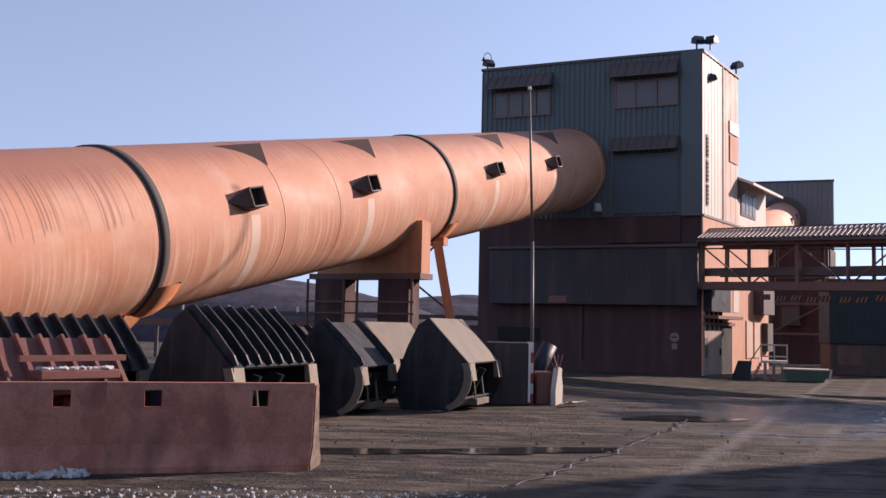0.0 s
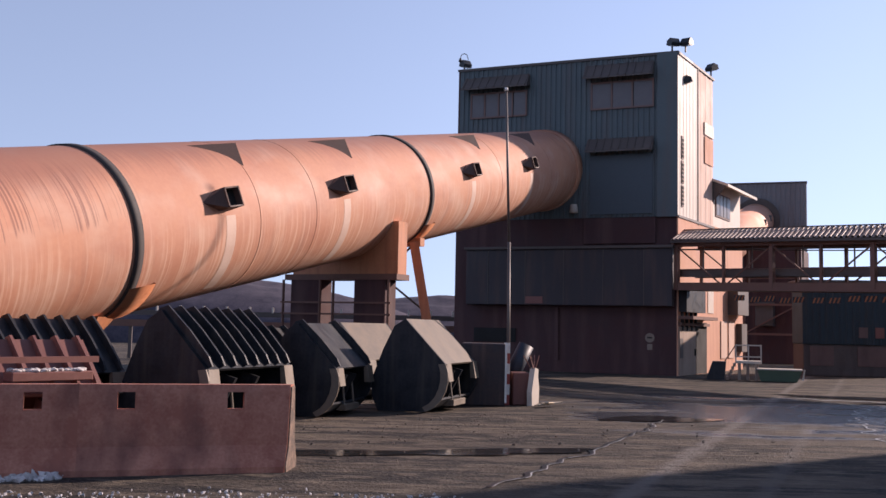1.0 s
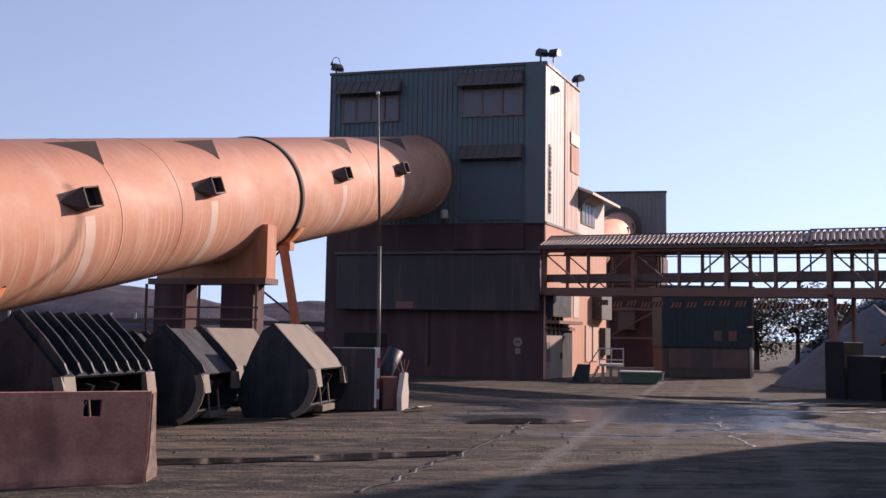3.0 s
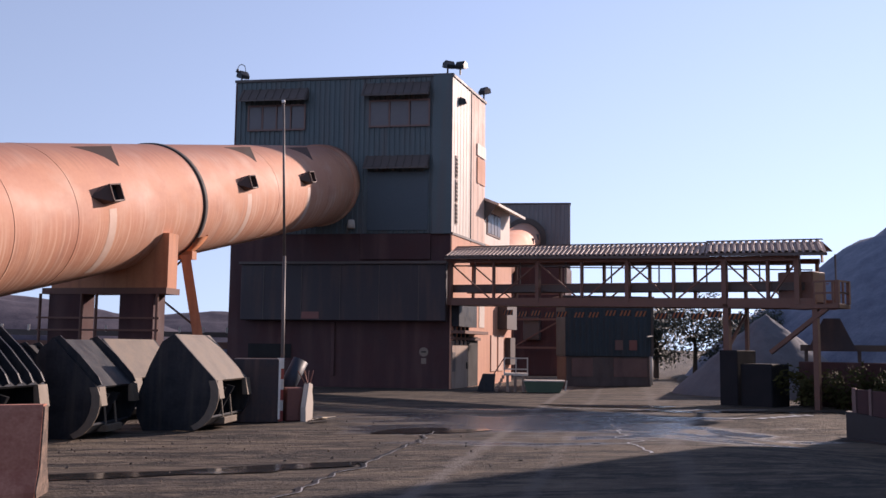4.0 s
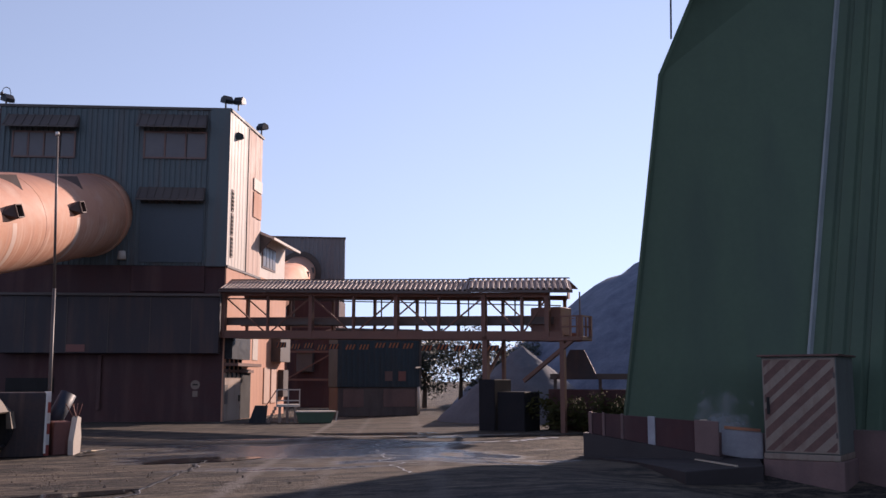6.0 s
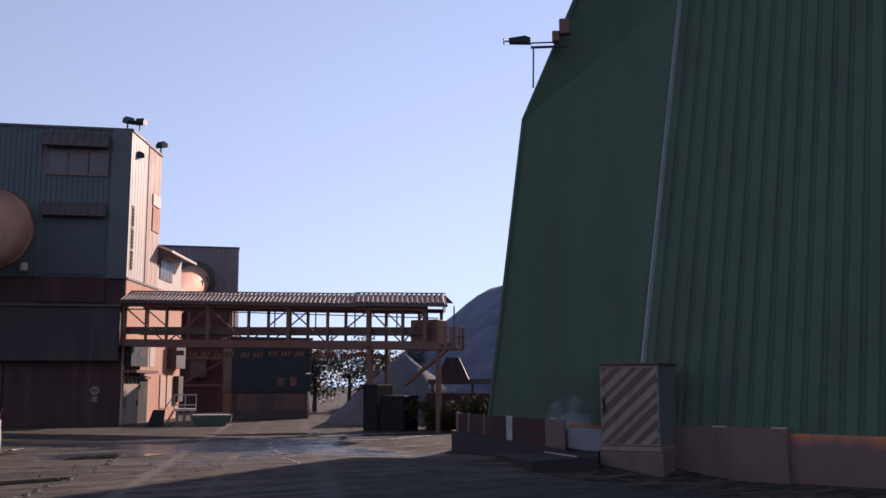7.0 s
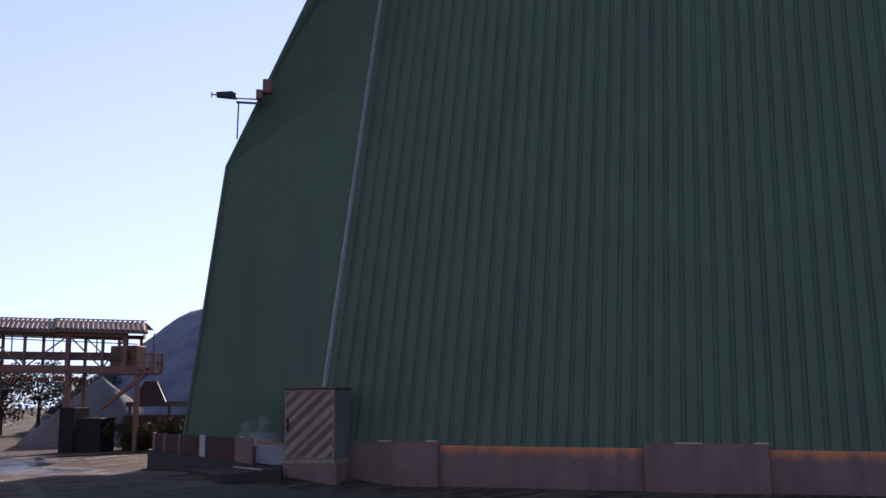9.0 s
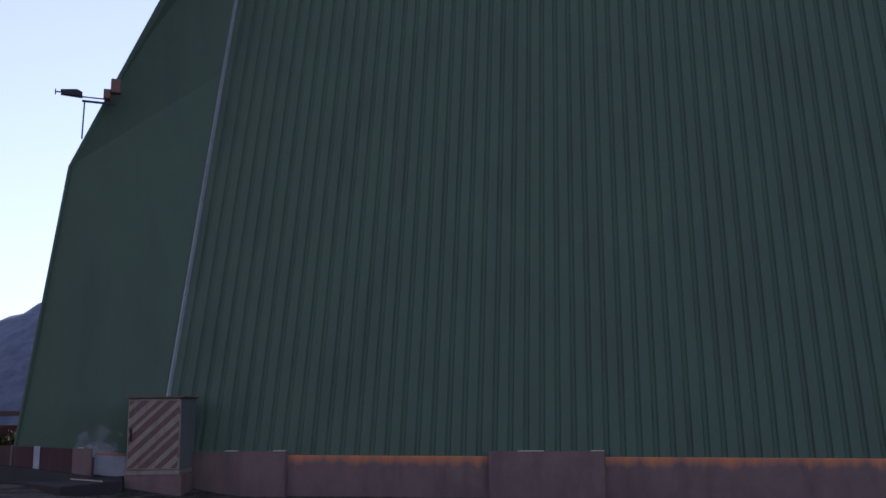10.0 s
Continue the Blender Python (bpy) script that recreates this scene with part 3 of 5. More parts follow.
def pipe_material():
    """Ore-red paint: dark dust on the crown that runs down in drips, pale washed runs below."""
    m = M_PIPE.copy()
    m.name = "dust_run_pipe_paint"
    n, l = m.node_tree.nodes, m.node_tree.links
    bsdf = n["Principled BSDF"]
    colour = bsdf.inputs["Base Color"].links[0].from_socket
    tc = n.new("ShaderNodeTexCoord")
    sep = n.new("ShaderNodeSeparateXYZ")
    l.new(tc.outputs["Object"], sep.inputs[0])

    def streaks(scale, fine):
        mp = n.new("ShaderNodeMapping")
        mp.inputs["Scale"].default_value = scale
        l.new(tc.outputs["Object"], mp.inputs["Vector"])
        st = n.new("ShaderNodeTexNoise")
        st.inputs["Scale"].default_value, st.inputs["Detail"].default_value, st.inputs["Roughness"].default_value = 1.0, fine, 0.65
        l.new(mp.outputs[0], st.inputs["Vector"])
        return st.outputs["Fac"]

    def rng(src, a, b, c=0.0, d=1.0):
        r = n.new("ShaderNodeMapRange")
        r.interpolation_type = "SMOOTHSTEP"
        for k, v in zip(("From Min", "From Max", "To Min", "To Max"), (a, b, c, d)):
            r.inputs[k].default_value = v
        l.new(src, r.inputs["Value"])
        return r.outputs[0]

    def op(kind, a, b):
        x = n.new("ShaderNodeMath")
        x.operation = kind
        for k, v in enumerate((a, b)):
            if isinstance(v, (int, float)):
                x.inputs[k].default_value = v
            else:
                l.new(v, x.inputs[k])
        return x.outputs[0]

    def over(f, tone):
        x = n.new("ShaderNodeMix")
        x.data_type = "RGBA"
        l.new(f, x.inputs[0])
        l.new(colour, x.inputs[6])
        x.inputs[7].default_value = (*tone, 1)
        return x.outputs[2]

    far_end = rng(sep.outputs["X"], 32.0, 34.0)
    drip = op("SUBTRACT", streaks((9.0, 0.12, 0.12), 6), 0.5)
    level = op("ADD", sep.outputs["Z"], op("MULTIPLY", drip, 1.1))
    level = op("ADD", level, op("MULTIPLY", far_end, 0.42))
    colour = over(rng(level, 1.25, 2.0, 0.0, 0.62), (0.25, 0.108, 0.080))
    # thin dark drips below the dusty crown of the lowest length, ending along one line
    foot = op("ADD", sep.outputs["Z"], op("MULTIPLY", op("SUBTRACT", streaks((3.0, 0.1, 0.1), 3), 0.5), 1.1))
    band = op("MULTIPLY", op("MULTIPLY", rng(foot, 0.22, 0.40), rng(sep.outputs["Z"], 1.95, 1.3)), far_end)
    colour = over(op("MULTIPLY", op("MULTIPLY", rng(streaks((13.0, 0.10, 0.10), 5), 0.52, 0.60), band), 0.72), (0.23, 0.095, 0.070))
    broad = streaks((0.5, 0.7, 0.7), 6)
    colour = over(rng(broad, 0.5, 0.72, 0.0, 0.45), (0.42, 0.17, 0.11))
    below = rng(sep.outputs["Z"], 0.5, -0.9)
    runs = op("MULTIPLY", rng(streaks((10.0, 0.22, 0.22), 5), 0.48, 0.64), below)
    colour = over(op("MULTIPLY", runs, 0.6), (0.74, 0.50, 0.37))
    soot = op("MULTIPLY", rng(streaks((2.2, 0.3, 0.3), 6), 0.54, 0.68), below)
    colour = over(op("MULTIPLY", soot, 0.4), (0.36, 0.16, 0.11))
    l.new(colour, bsdf.inputs["Base Color"])
    return m


M_PIPE2 = pipe_material()


def arc(bm, a0, a1, r, t0=0, t1=360, n=72, na=1, rin=None):
    """A shell round the pipe's axis between two stations and two angles."""
    full = abs(t1 - t0) >= 360
    k = n if full else n + 1
    rows = [[bm.verts.new((a0 + (a1 - a0) * i / na, r * math.cos(radians(t0 + (t1 - t0) * j / n)), r * math.sin(radians(t0 + (t1 - t0) * j / n)))) for j in range(k)] for i in range(na + 1)]
    for i in range(na):
        for j in range(n):
            f = bm.faces.new((rows[i][j], rows[i + 1][j], rows[i + 1][(j + 1) % k], rows[i][(j + 1) % k]))
            f.smooth = True
    if rin:
        for row in (rows[0], rows[-1]):
            inner = [bm.verts.new((v.co.x, v.co.y * rin / r, v.co.z * rin / r)) for v in row]
            for j in range(n):
                bm.faces.new((row[j], row[(j + 1) % k], inner[(j + 1) % k], inner[j]))


def polar(a, ang, r):
    return Vector((a, r * math.cos(radians(ang)), r * math.sin(radians(ang))))


def build_pipe():
    for a0, a1 in ((-0.6, 17.66), (17.84, 32.68), (32.88, 46.0)):
        quick("pipe_section", M_PIPE2, pipe, lambda bm: arc(bm, a0, a1, PR, na=6))
    # joint rings, the shade of their recess put into the dark colour
    for a in (17.75, 32.78):
        quick("expansion_joint", M_PIPE_GAP, pipe, lambda bm: arc(bm, a - 0.13, a + 0.13, PR + 0.045, rin=PR - 0.05), "expansion joint ring with recess shade in its dark colour")
    quick("collar", M_PIPE2, pipe, lambda bm: arc(bm, -0.5, 0.62, PR + 0.07, rin=PR - 0.02), "dusty entry collar")
    for a in (4.6, 10.9, 25.4, 28.15):
        quick("weld_seam", M_PIPE2, pipe, lambda bm: arc(bm, a - 0.018, a + 0.018, PR + 0.006, rin=PR - 0.01))
    for a in (29.6, 23.85, 14.1, 7.5):
        m = Matrix.Translation((a, 0, 0)) @ pose(0, 0, 0, 14, 0, 0)
        v = quick("vent", M_VENT, pipe, lambda bm: [box(bm, (-0.36, PR - 0.12, z), (0.32, PR + 0.42, z + 0.045)) for z in (-0.31, 0.265)] + [box(bm, (x, PR - 0.12, -0.31), (x + 0.045, PR + 0.42, 0.31)) for x in (-0.36, 0.275)], "dark sheet-metal vent box")
        v.matrix_local = m @ Matrix.Translation((0, PR, 0)) @ Matrix.Diagonal((0.86, 0.86, 0.86, 1)) @ Matrix.Translation((0, -PR, 0))
        # black block in place of the unlit inside of the box
        boxes("vent_throat", M_BLACK, v, (-0.31, PR - 0.1, -0.26), (0.27, PR + 0.2, 0.26), 0, "black block standing in for the vent's unlit throat")
        for name, tri in (("hood_lower", ((0.32, PR + 0.36, -0.3), (0.32, PR - 0.1, -0.3), (0.95, PR - 0.02, 0.0))), ("hood_face", ((0.32, PR + 0.36, -0.3), (0.32, PR + 0.36, 0.3), (0.95, PR - 0.02, 0.0))), ("hood_upper", ((0.32, PR + 0.36, 0.3), (0.32, PR - 0.1, 0.3), (0.95, PR - 0.02, 0.0)))):
            quick(name, M_VENT, v, lambda bm: prism(bm, tri, (-0.02, 0, 0)))
        quick("wash_mark", M_PIPE_WASH, pipe, lambda bm: arc(bm, a - 0.36, a + 0.02, PR + 0.005, -58, 3, n=12), "pale washed run below the vent")
    # triangular deflectors along the crown: shaded face painted dark, lit side in pipe paint
    for a in (28.1, 22.4, 12.0, 5.4):
        quick("deflector_face", M_VENT, pipe, lambda bm: prism(bm, [polar(a, 40, PR), polar(a - 0.15, 57, PR + 0.26), polar(a + 1.15, 70, PR)], (0.0, 0.02, 0.0)), "triangular deflector plate with its shade painted dark")
        quick("deflector_side", M_PIPE2, pipe, lambda bm: prism(bm, [polar(a - 0.02, 40, PR + 0.01), polar(a - 0.17, 57, PR + 0.28), polar(a - 0.45, 64, PR)], (-0.02, 0.0, 0.0)))
    for a in (17.7, 32.75):
        quick("cradle", M_ORANGE, pipe, lambda bm: arc(bm, a - 0.75, a + 0.1, PR + 0.06, -125, -36, n=16, rin=PR - 0.02), "orange steel cradle strap")


build_pipe()


def pipe_at(a, n=0.0, z=None):
    p = PB - PD * a + PN * n
    return (p.x, p.y, p.z if z is None else z)


# trestle under the pipe
trestle = thing("pipe_trestle", Matrix.LocRotScale(Vector(pipe_at(20.3, 0, 0)), Euler((0, 0, math.atan2(PN.y, PN.x))), None), "dark steel pier with an orange saddle carrying the pipe", "pipe support")


def build_trestle():
    # local x runs across the pipe, y along it
    axis_z = pipe_at(20.3)[2]
    pts = [(-2.15, 0, 3.85)] + [(2.15, 0, 3.85), (2.15, 0, axis_z - 0.9)] + [(PR * 1.0 * math.cos(radians(t)), 0, axis_z + PR * 1.0 * math.sin(radians(t))) for t in range(-25, -160, -9)] + [(-2.15, 0, axis_z - 0.9)]
    quick("saddle", M_ORANGE, trestle, lambda bm: prism(bm, pts, (0, 0.62, 0)), "orange dusty saddle plate")
    for x in (-1.55, 1.1):
        boxes("pier", M_REDWALL, trestle, (x - 0.62, -0.1, 0), (x + 0.62, 0.7, 3.85), 0.03, "dark steel column")
    for x in (-2.3, -0.75, -0.2, 2.0):
        tubes("post", M_BRIDGE, trestle, (x, -0.35, 0), (x, -0.35, 3.8), 0.05, n=8)
    for z in (2.6, 3.0):
        bars("rail", M_BRIDGE, trestle, (-2.4, -0.35, z), (2.1, -0.35, z), 0.06)
    bars("lower_beam", M_BRIDGE, trestle, (-2.4, 0.3, 3.9), (2.2, 0.3, 3.9), 0.9, 0.2)


build_trestle()

leg = thing("inclined_leg", pose(0.02, 35.7, 0), "orange inclined steel leg under the pipe joint", "pipe support")
bars("strut", M_ORANGE, leg, (-0.22, 0, 5.35), (0.78, 0, 0), 0.34, 0.45)
bars("tie_rod", M_HOOD, leg, (-1.2, -0.6, 4.2), (-0.3, 0, 5.2), 0.06)
bars("tie_rod", M_HOOD, leg, (-1.2, -0.6, 3.9), (0.1, 0, 2.9), 0.06)
bars("head_beam", M_ORANGE, leg, (-2.3, 1.4, 5.35), (0.1, -0.1, 5.35), 0.3, 0.3)

hopper = thing("spillage_hopper", Matrix.Translation(Vector(pipe_at(32.75, 0.4, 0))), "small orange hopper frame hanging under the pipe", "hopper")
hz0 = pipe_at(32.75)[2] - PR
quick("hopper_body", M_ORANGE, hopper, lambda bm: cyl(bm, (0, 0, hz0 + 0.2), (0, 0, hz0 - 0.5), 0.9, 0.25, 4))
for dx, dy in ((-0.5, 0), (0.5, 0), (0, 0.5)):
    bars("hopper_leg", M_ORANGE, hopper, (dx * 0.9, dy, hz0), (dx * 0.5, dy, 0), 0.08)
bars("hopper_ring", M_ORANGE, hopper, (-0.45, 0, hz0 - 0.7), (0.45, 0, hz0 - 0.7), 0.07)

# ---- conveyor bridge ----
BR_A, BR_B = Vector((12.96, 48.18, 0)), Vector((22.80, 30.79, 0))
bridge = thing("conveyor_bridge", pose(12.96, 48.18, 0, 0, 0, math.degrees(math.atan2(-17.39, 9.84))), "ore-dusted steel conveyor bridge with a corrugated roof", "conveyor bridge")
BZ = lambda s, a, b: a + (b - a) * s / 20.0


def build_bridge():
    # local x runs along the bridge, the viewer's side is at -y
    W = 1.7
    P = (0.2, 3.25, 6.1, 8.7, 11.2, 13.5, 15.85, 17.7, 18.9)
    for y in (0, W):
        bars("floor_girder", M_BRIDGE, bridge, (0, y, 4.52), (19.6, y, 3.95), 0.14, 0.38)
        bars("eave_girder", M_BRIDGE, bridge, (0, y, 6.62), (19.0, y, 5.67), 0.12, 0.2)
        bars("handrail", M_BRIDGE, bridge, (0, y + 0.1, 5.35), (19.3, y + 0.1, 4.78), 0.035)
        for i, s in enumerate(P):
            bars("post", M_BRIDGE, bridge, (s, y, BZ(s, 4.4, 3.9)), (s, y, BZ(s, 6.6, 5.6)), 0.2 if i in (0, 2, 4, 6, 8) and y == 0 else 0.12)
        for i in range(len(P) - 1):
            a, b = (P[i], P[i + 1]) if i % 2 else (P[i + 1], P[i])
            bars("brace", M_BRIDGE, bridge, (a, y, BZ(a, 4.5, 4.0)), (b, y, BZ(b, 6.5, 5.55)), 0.06) if y == 0 or i % 3 == 0 else None
    boxes_z = lambda s: BZ(s, 4.4, 3.9)
    quick("walkway", M_HOOD, bridge, lambda bm: prism(bm, [(0, 0.05, 4.33), (19.4, 0.05, 3.83), (19.4, W - 0.05, 3.83), (0, W - 0.05, 4.33)], (0, 0, 0.07)))
    quick("belt", M_BLACKST, bridge, lambda bm: prism(bm, [(0, 0.4, 5.32), (18.5, 0.4, 4.76), (18.5, 1.4, 4.76), (0, 1.4, 5.32)], (0, 0, 0.09)), "black rubber belt")
    for k in range(24):
        s = 0.6 + k * 0.76
        tubes("roller", M_HOOD, bridge, (s, 0.34, BZ(s, 5.24, 4.64)), (s, 1.46, BZ(s, 5.24, 4.64)), 0.07, n=8)
    for y in (0.32, 1.48):
        bars("belt_rail", M_HOOD, bridge, (0, y, 5.16), (19, y, 4.63), 0.1, 0.32)
    bars("service_pipe", M_HOOD, bridge, (0, 0.4, 6.4), (18.8, 0.4, 5.48), 0.07)
    bars("service_pipe", M_HOOD, bridge, (0, 1.5, 6.45), (18.8, 1.5, 5.33), 0.05)
    # roofs: two lengths, the outer one a little higher
    for o, run, up in (((0.1, -0.4, 6.82), Vector((15.3, 0, -0.84)), Vector((-0.85, 1.7, 0.62))), ((15.25, -0.4, 6.06), Vector((4.98, 0, -0.26)), Vector((-0.92, 1.7, 0.60)))):
        o = Vector(o)
        quick("roof_sheet", M_ROOFT, bridge, lambda bm: ribbed(bm, o, run, run.length, up, 0.27, 0.085, 0.03, 0.40), "dusty corrugated roof sheet")
        quick("roof_sheet", M_ROOFT, bridge, lambda bm: ribbed(bm, o + up, run, run.length, (0, 0.9, -0.3), 0.27, 0.085, 0.03, 0.40))
        bars("eave_trim", M_HOOD, bridge, o + Vector((0, 0.02, -0.07)), o + run + Vector((0, 0.02, -0.07)), 0.04, 0.1)
        bars("ridge_cap", M_HOOD, bridge, o + up + Vector((0, 0, 0.09)), o + up + run + Vector((0, 0, 0.09)), 0.16, 0.04, "dark ridge capping")
    bars("end_fascia", M_BRIDGE, bridge, (20.0, -0.36, 5.6), (19.45, 1.0, 5.72), 0.05, 0.34)
    for s in (0.2, 3.25, 6.1, 8.7, 11.2, 13.5, 15.85, 18.9):
        bars("rafter", M_BRIDGE, bridge, (s, -0.36, BZ(s, 6.66, 5.72)), (s - 0.5, 1.6, BZ(s, 7.26, 6.26)), 0.08, 0.1)
        bars("hanger", M_HOOD, bridge, (s + 1.2, 0.6, BZ(s + 1.2, 5.3, 4.7)), (s + 1.2, 0.6, BZ(s + 1.2, 6.7, 5.8)), 0.05)
    rnd = random.Random(17)
    for k in range(15):
        s = 3.9 + k * 0.86 + rnd.uniform(-0.1, 0.1)
        drop = rnd.uniform(-0.08, 0.05)
        z0, z1 = BZ(s, 3.82, 3.32) + drop, BZ(s, 4.08, 3.56) + drop
        plate = quick("hazard_flap", M_BLACKST, bridge, lambda bm: prism(bm, [(s, -0.03, z0), (s + 0.62, -0.03, z0), (s + 0.62, -0.03, z1), (s, -0.03, z1)], (0, 0.02, 0)), "dark hanging rubber flap with orange hatching")
        for j in range(3):
            a = s + 0.02 + 0.2 * j
            quick("hatch_stripe", M_HAZARD, plate, lambda bm: prism(bm, [(a, -0.038, z0 + 0.01), (a + 0.08, -0.038, z0 + 0.01), (a + 0.19, -0.038, z1 - 0.01), (a + 0.11, -0.038, z1 - 0.01)], (0, 0.006, 0)), "dull orange slanted stripe")
    # drive end
    boxes("drive_box", M_BRIDGE, bridge, (17.9, 0.4, 4.0), (19.3, 1.5, 5.2), 0.03, "rust-brown drive housing")
    boxes("platform", M_BRIDGE, bridge, (18.6, -0.1, 3.74), (20.5, 0.9, 3.92), 0.02)
    for s in (19.55, 19.95, 20.25, 20.45):
        for y in (-0.05, 0.85):
            bars("platform_post", M_BRIDGE, bridge, (s, y, 3.92), (s, y, 4.78), 0.07 if s < 20.4 else 0.12)
    for z in (4.32, 4.75):
        bars("platform_rail", M_BRIDGE, bridge, (19.5, -0.05, z), (20.45, -0.05, z), 0.06)
        bars("platform_rail", M_BRIDGE, bridge, (20.45, -0.05, z), (20.45, 0.85, z), 0.06)
    # pier and prop
    bars("pier_post", M_BRIDGE, bridge, (15.9, 0.05, 0), (15.9, 0.05, 4.0), 0.24)
    bars("pier_post", M_BRIDGE, bridge, (15.9, 1.65, 0), (15.9, 1.65, 4.0), 0.14)
    bars("prop_post", M_BRIDGE, bridge, (19.55, 0.05, -0.36), (19.55, 0.05, 3.8), 0.2)
    bars("prop_brace", M_BRIDGE, bridge, (17.75, 0.02, 2.1), (20.0, 0.02, 3.76), 0.16)
    bars("pier_brace", M_BRIDGE, bridge, (15.9, 0.05, 2.2), (15.9, 1.65, 3.7), 0.1)


build_bridge()

# ---- far buildings ----
far = thing("far_tower", pose(33.35, 81.4, 0, 0, 0, -20.5), "distant grey-brown clad tower with a pipe entering it", "industrial building")
boxes("body", M_FARCLAD, far, (-10, 0.05, 0), (0, 6, 15.2), 0.03, "grey-brown sheet cladding")
quick("front_cladding", M_FARCLAD, far, lambda bm: ribbed(bm, (-10, 0, 6), (1, 0, 0), 10, (0, 0, 9.3), 0.4, 0.06))
boxes("side_cladding", M_CLAD_LIT, far, (0.02, 0.0, 0), (0.1, 4.5, 15.25), 0.0, "cream side cladding, sunlight put into its colour")
boxes("roof", M_HOOD, far, (-10.1, -0.1, 15.3), (0.15, 6.1, 15.45), 0.02)
for z in (9.8, 11.8):
    boxes("side_window", M_HOOD, far, (0.1, 1.6, z), (0.14, 2.4, z + 1.4), 0)
far_pipe = thing("far_pipe", pose(29.6, 82.4, 12.1), "distant pale ore-red pipe entering the far tower", "industrial pipe")
tubes("pipe_section", M_PIPE, far_pipe, (0, 0.6, 0), (-11, -19, -5.5), 1.55, n=40)
tubes("collar", M_HOOD, far_pipe, (0.25, 1.0, 0.1), (-0.15, 0.1, -0.06), 1.95, n=40)
for a in (2.0, 4.5):
    boxes("vent", M_HOOD, far_pipe, (-0.5 * a + 1.0, -0.87 * a - 0.2, -0.25 * a + 0.2), (-0.5 * a + 1.45, -0.87 * a + 0.25, -0.25 * a + 0.7), 0.02)

shed = thing("dark_blue_shed", pose(26.3, 51.6, 0, 0, 0, -8), "low dark-blue clad shed on a concrete plinth", "industrial building")
boxes("plinth", M_PLINTH, shed, (-5.15, 0, 0), (-0.05, 2.2, 1.72), 0.03, "stained concrete plinth")
boxes("wall", M_SHED, shed, (-5.2, -0.06, 1.72), (0, 2.2, 5.1), 0.02, "dark blue sheet cladding")
quick("cladding", M_SHED, shed, lambda bm: ribbed(bm, (-5.2, -0.08, 1.76), (1, 0, 0), 5.2, (0, 0, 3.3), 0.35, 0.04))
boxes("roof", M_HOOD, shed, (-5.4, -0.3, 5.1), (0.1, 2.3, 5.24), 0.02)
for x in (-2.25, -1.4):
    boxes("window", M_CONCRETE if x < -2 else M_SIGNRED, shed, (x, -0.17, 2.1), (x + 0.46, -0.1, 2.68), 0.01, "small pale window")
for x, w in ((-4.8, 1.25), (-2.3, 2.0)):
    boxes("hatch", M_CONCRETE, shed, (x, -0.03, 0.55), (x + w, 0.02, 1.62), 0.01, "brownish plinth panel")
tubes("downpipe", M_PALECON, shed, (-0.1, -0.14, 0.1), (-0.1, -0.14, 1.75), 0.09, n=10, label="pale downpipe")
bars("lamp_arm", M_PALECON, shed, (0.05, -0.1, 2.95), (-0.5, -0.7, 2.9), 0.07, label="pale lamp arm")
bars("corner_post", M_HOOD, shed, (0.0, -0.12, 1.7), (0.0, -0.12, 5.1), 0.12)

block = thing("transfer_house", pose(27.2, 71.5, 0, 0, 0, -30), "dark ore-stained transfer house with steelwork", "industrial building")
boxes("wall", M_REDWALL, block, (-2.6, 0, 0), (1.6, 4, 8.6), 0.03)
boxes("duct", M_HOOD, block, (-1.6, -0.8, 2.8), (-0.3, 0.02, 4.6), 0.05)
for x in (-2.4, 1.5):
    bars("column", M_BRIDGE, block, (x, -1.0, 0), (x, -1.0, 6.6), 0.22)
for z in (2.2, 4.4, 6.4):
    bars("tie_beam", M_BRIDGE, block, (-2.5, -1.0, z), (1.6, -1.0, z), 0.16)
bars("brace", M_BRIDGE, block, (-2.4, -1.0, 2.2), (1.5, -1.0, 4.4), 0.1)
for k in range(12):
    bars("ladder_rung", M_BRIDGE, block, (1.75, -1.1, 0.4 + k * 0.45), (2.15, -1.1, 0.4 + k * 0.45), 0.035)
for x in (1.75, 2.15):
    bars("ladder_stile", M_BRIDGE, block, (x, -1.1, 0), (x, -1.1, 6.4), 0.05)

# ---- loose heaps ----


def heap(name, c, r, h, material, label, seed, stretch=(1, 1), turn=0, sharp=0.9):
    bm = bmesh.new()
    rings, seg = 26, 72
    rows = []
    for i in range(1, rings + 1):
        f = i / rings
        row = []
        for j in range(seg):
            a = j * math.tau / seg
            q = Vector((math.cos(a) * f * 3, math.sin(a) * f * 3, seed * 7.3))
            rr = r * f * (1 + 0.10 * noise.noise(q * 0.6))
            z = h * (1 - f) ** sharp + h * 0.05 * noise.noise(q * 1.5) * min(1, 3 * (1 - f)) + h * 0.02 * noise.noise(q * 6) * min(1, 4 * (1 - f))
            if f == 1:
                z = -0.1
            row.append(bm.verts.new((rr * math.cos(a) * stretch[0], rr * math.sin(a) * stretch[1], z)))
        rows.append(row)
    tip = bm.verts.new((0, 0, h))
    for j in range(seg):
        bm.faces.new((tip, rows[0][j], rows[0][(j + 1) % seg]))
        for i in range(rings - 1):
            bm.faces.new((rows[i][j], rows[i + 1][j], rows[i + 1][(j + 1) % seg], rows[i][(j + 1) % seg]))
    ob = part(name, bm, material, None, "", True)
    ob.matrix_world = pose(*c, 0, 0, 0, turn)
    tagged(ob, label, "heap", kind="stuff")


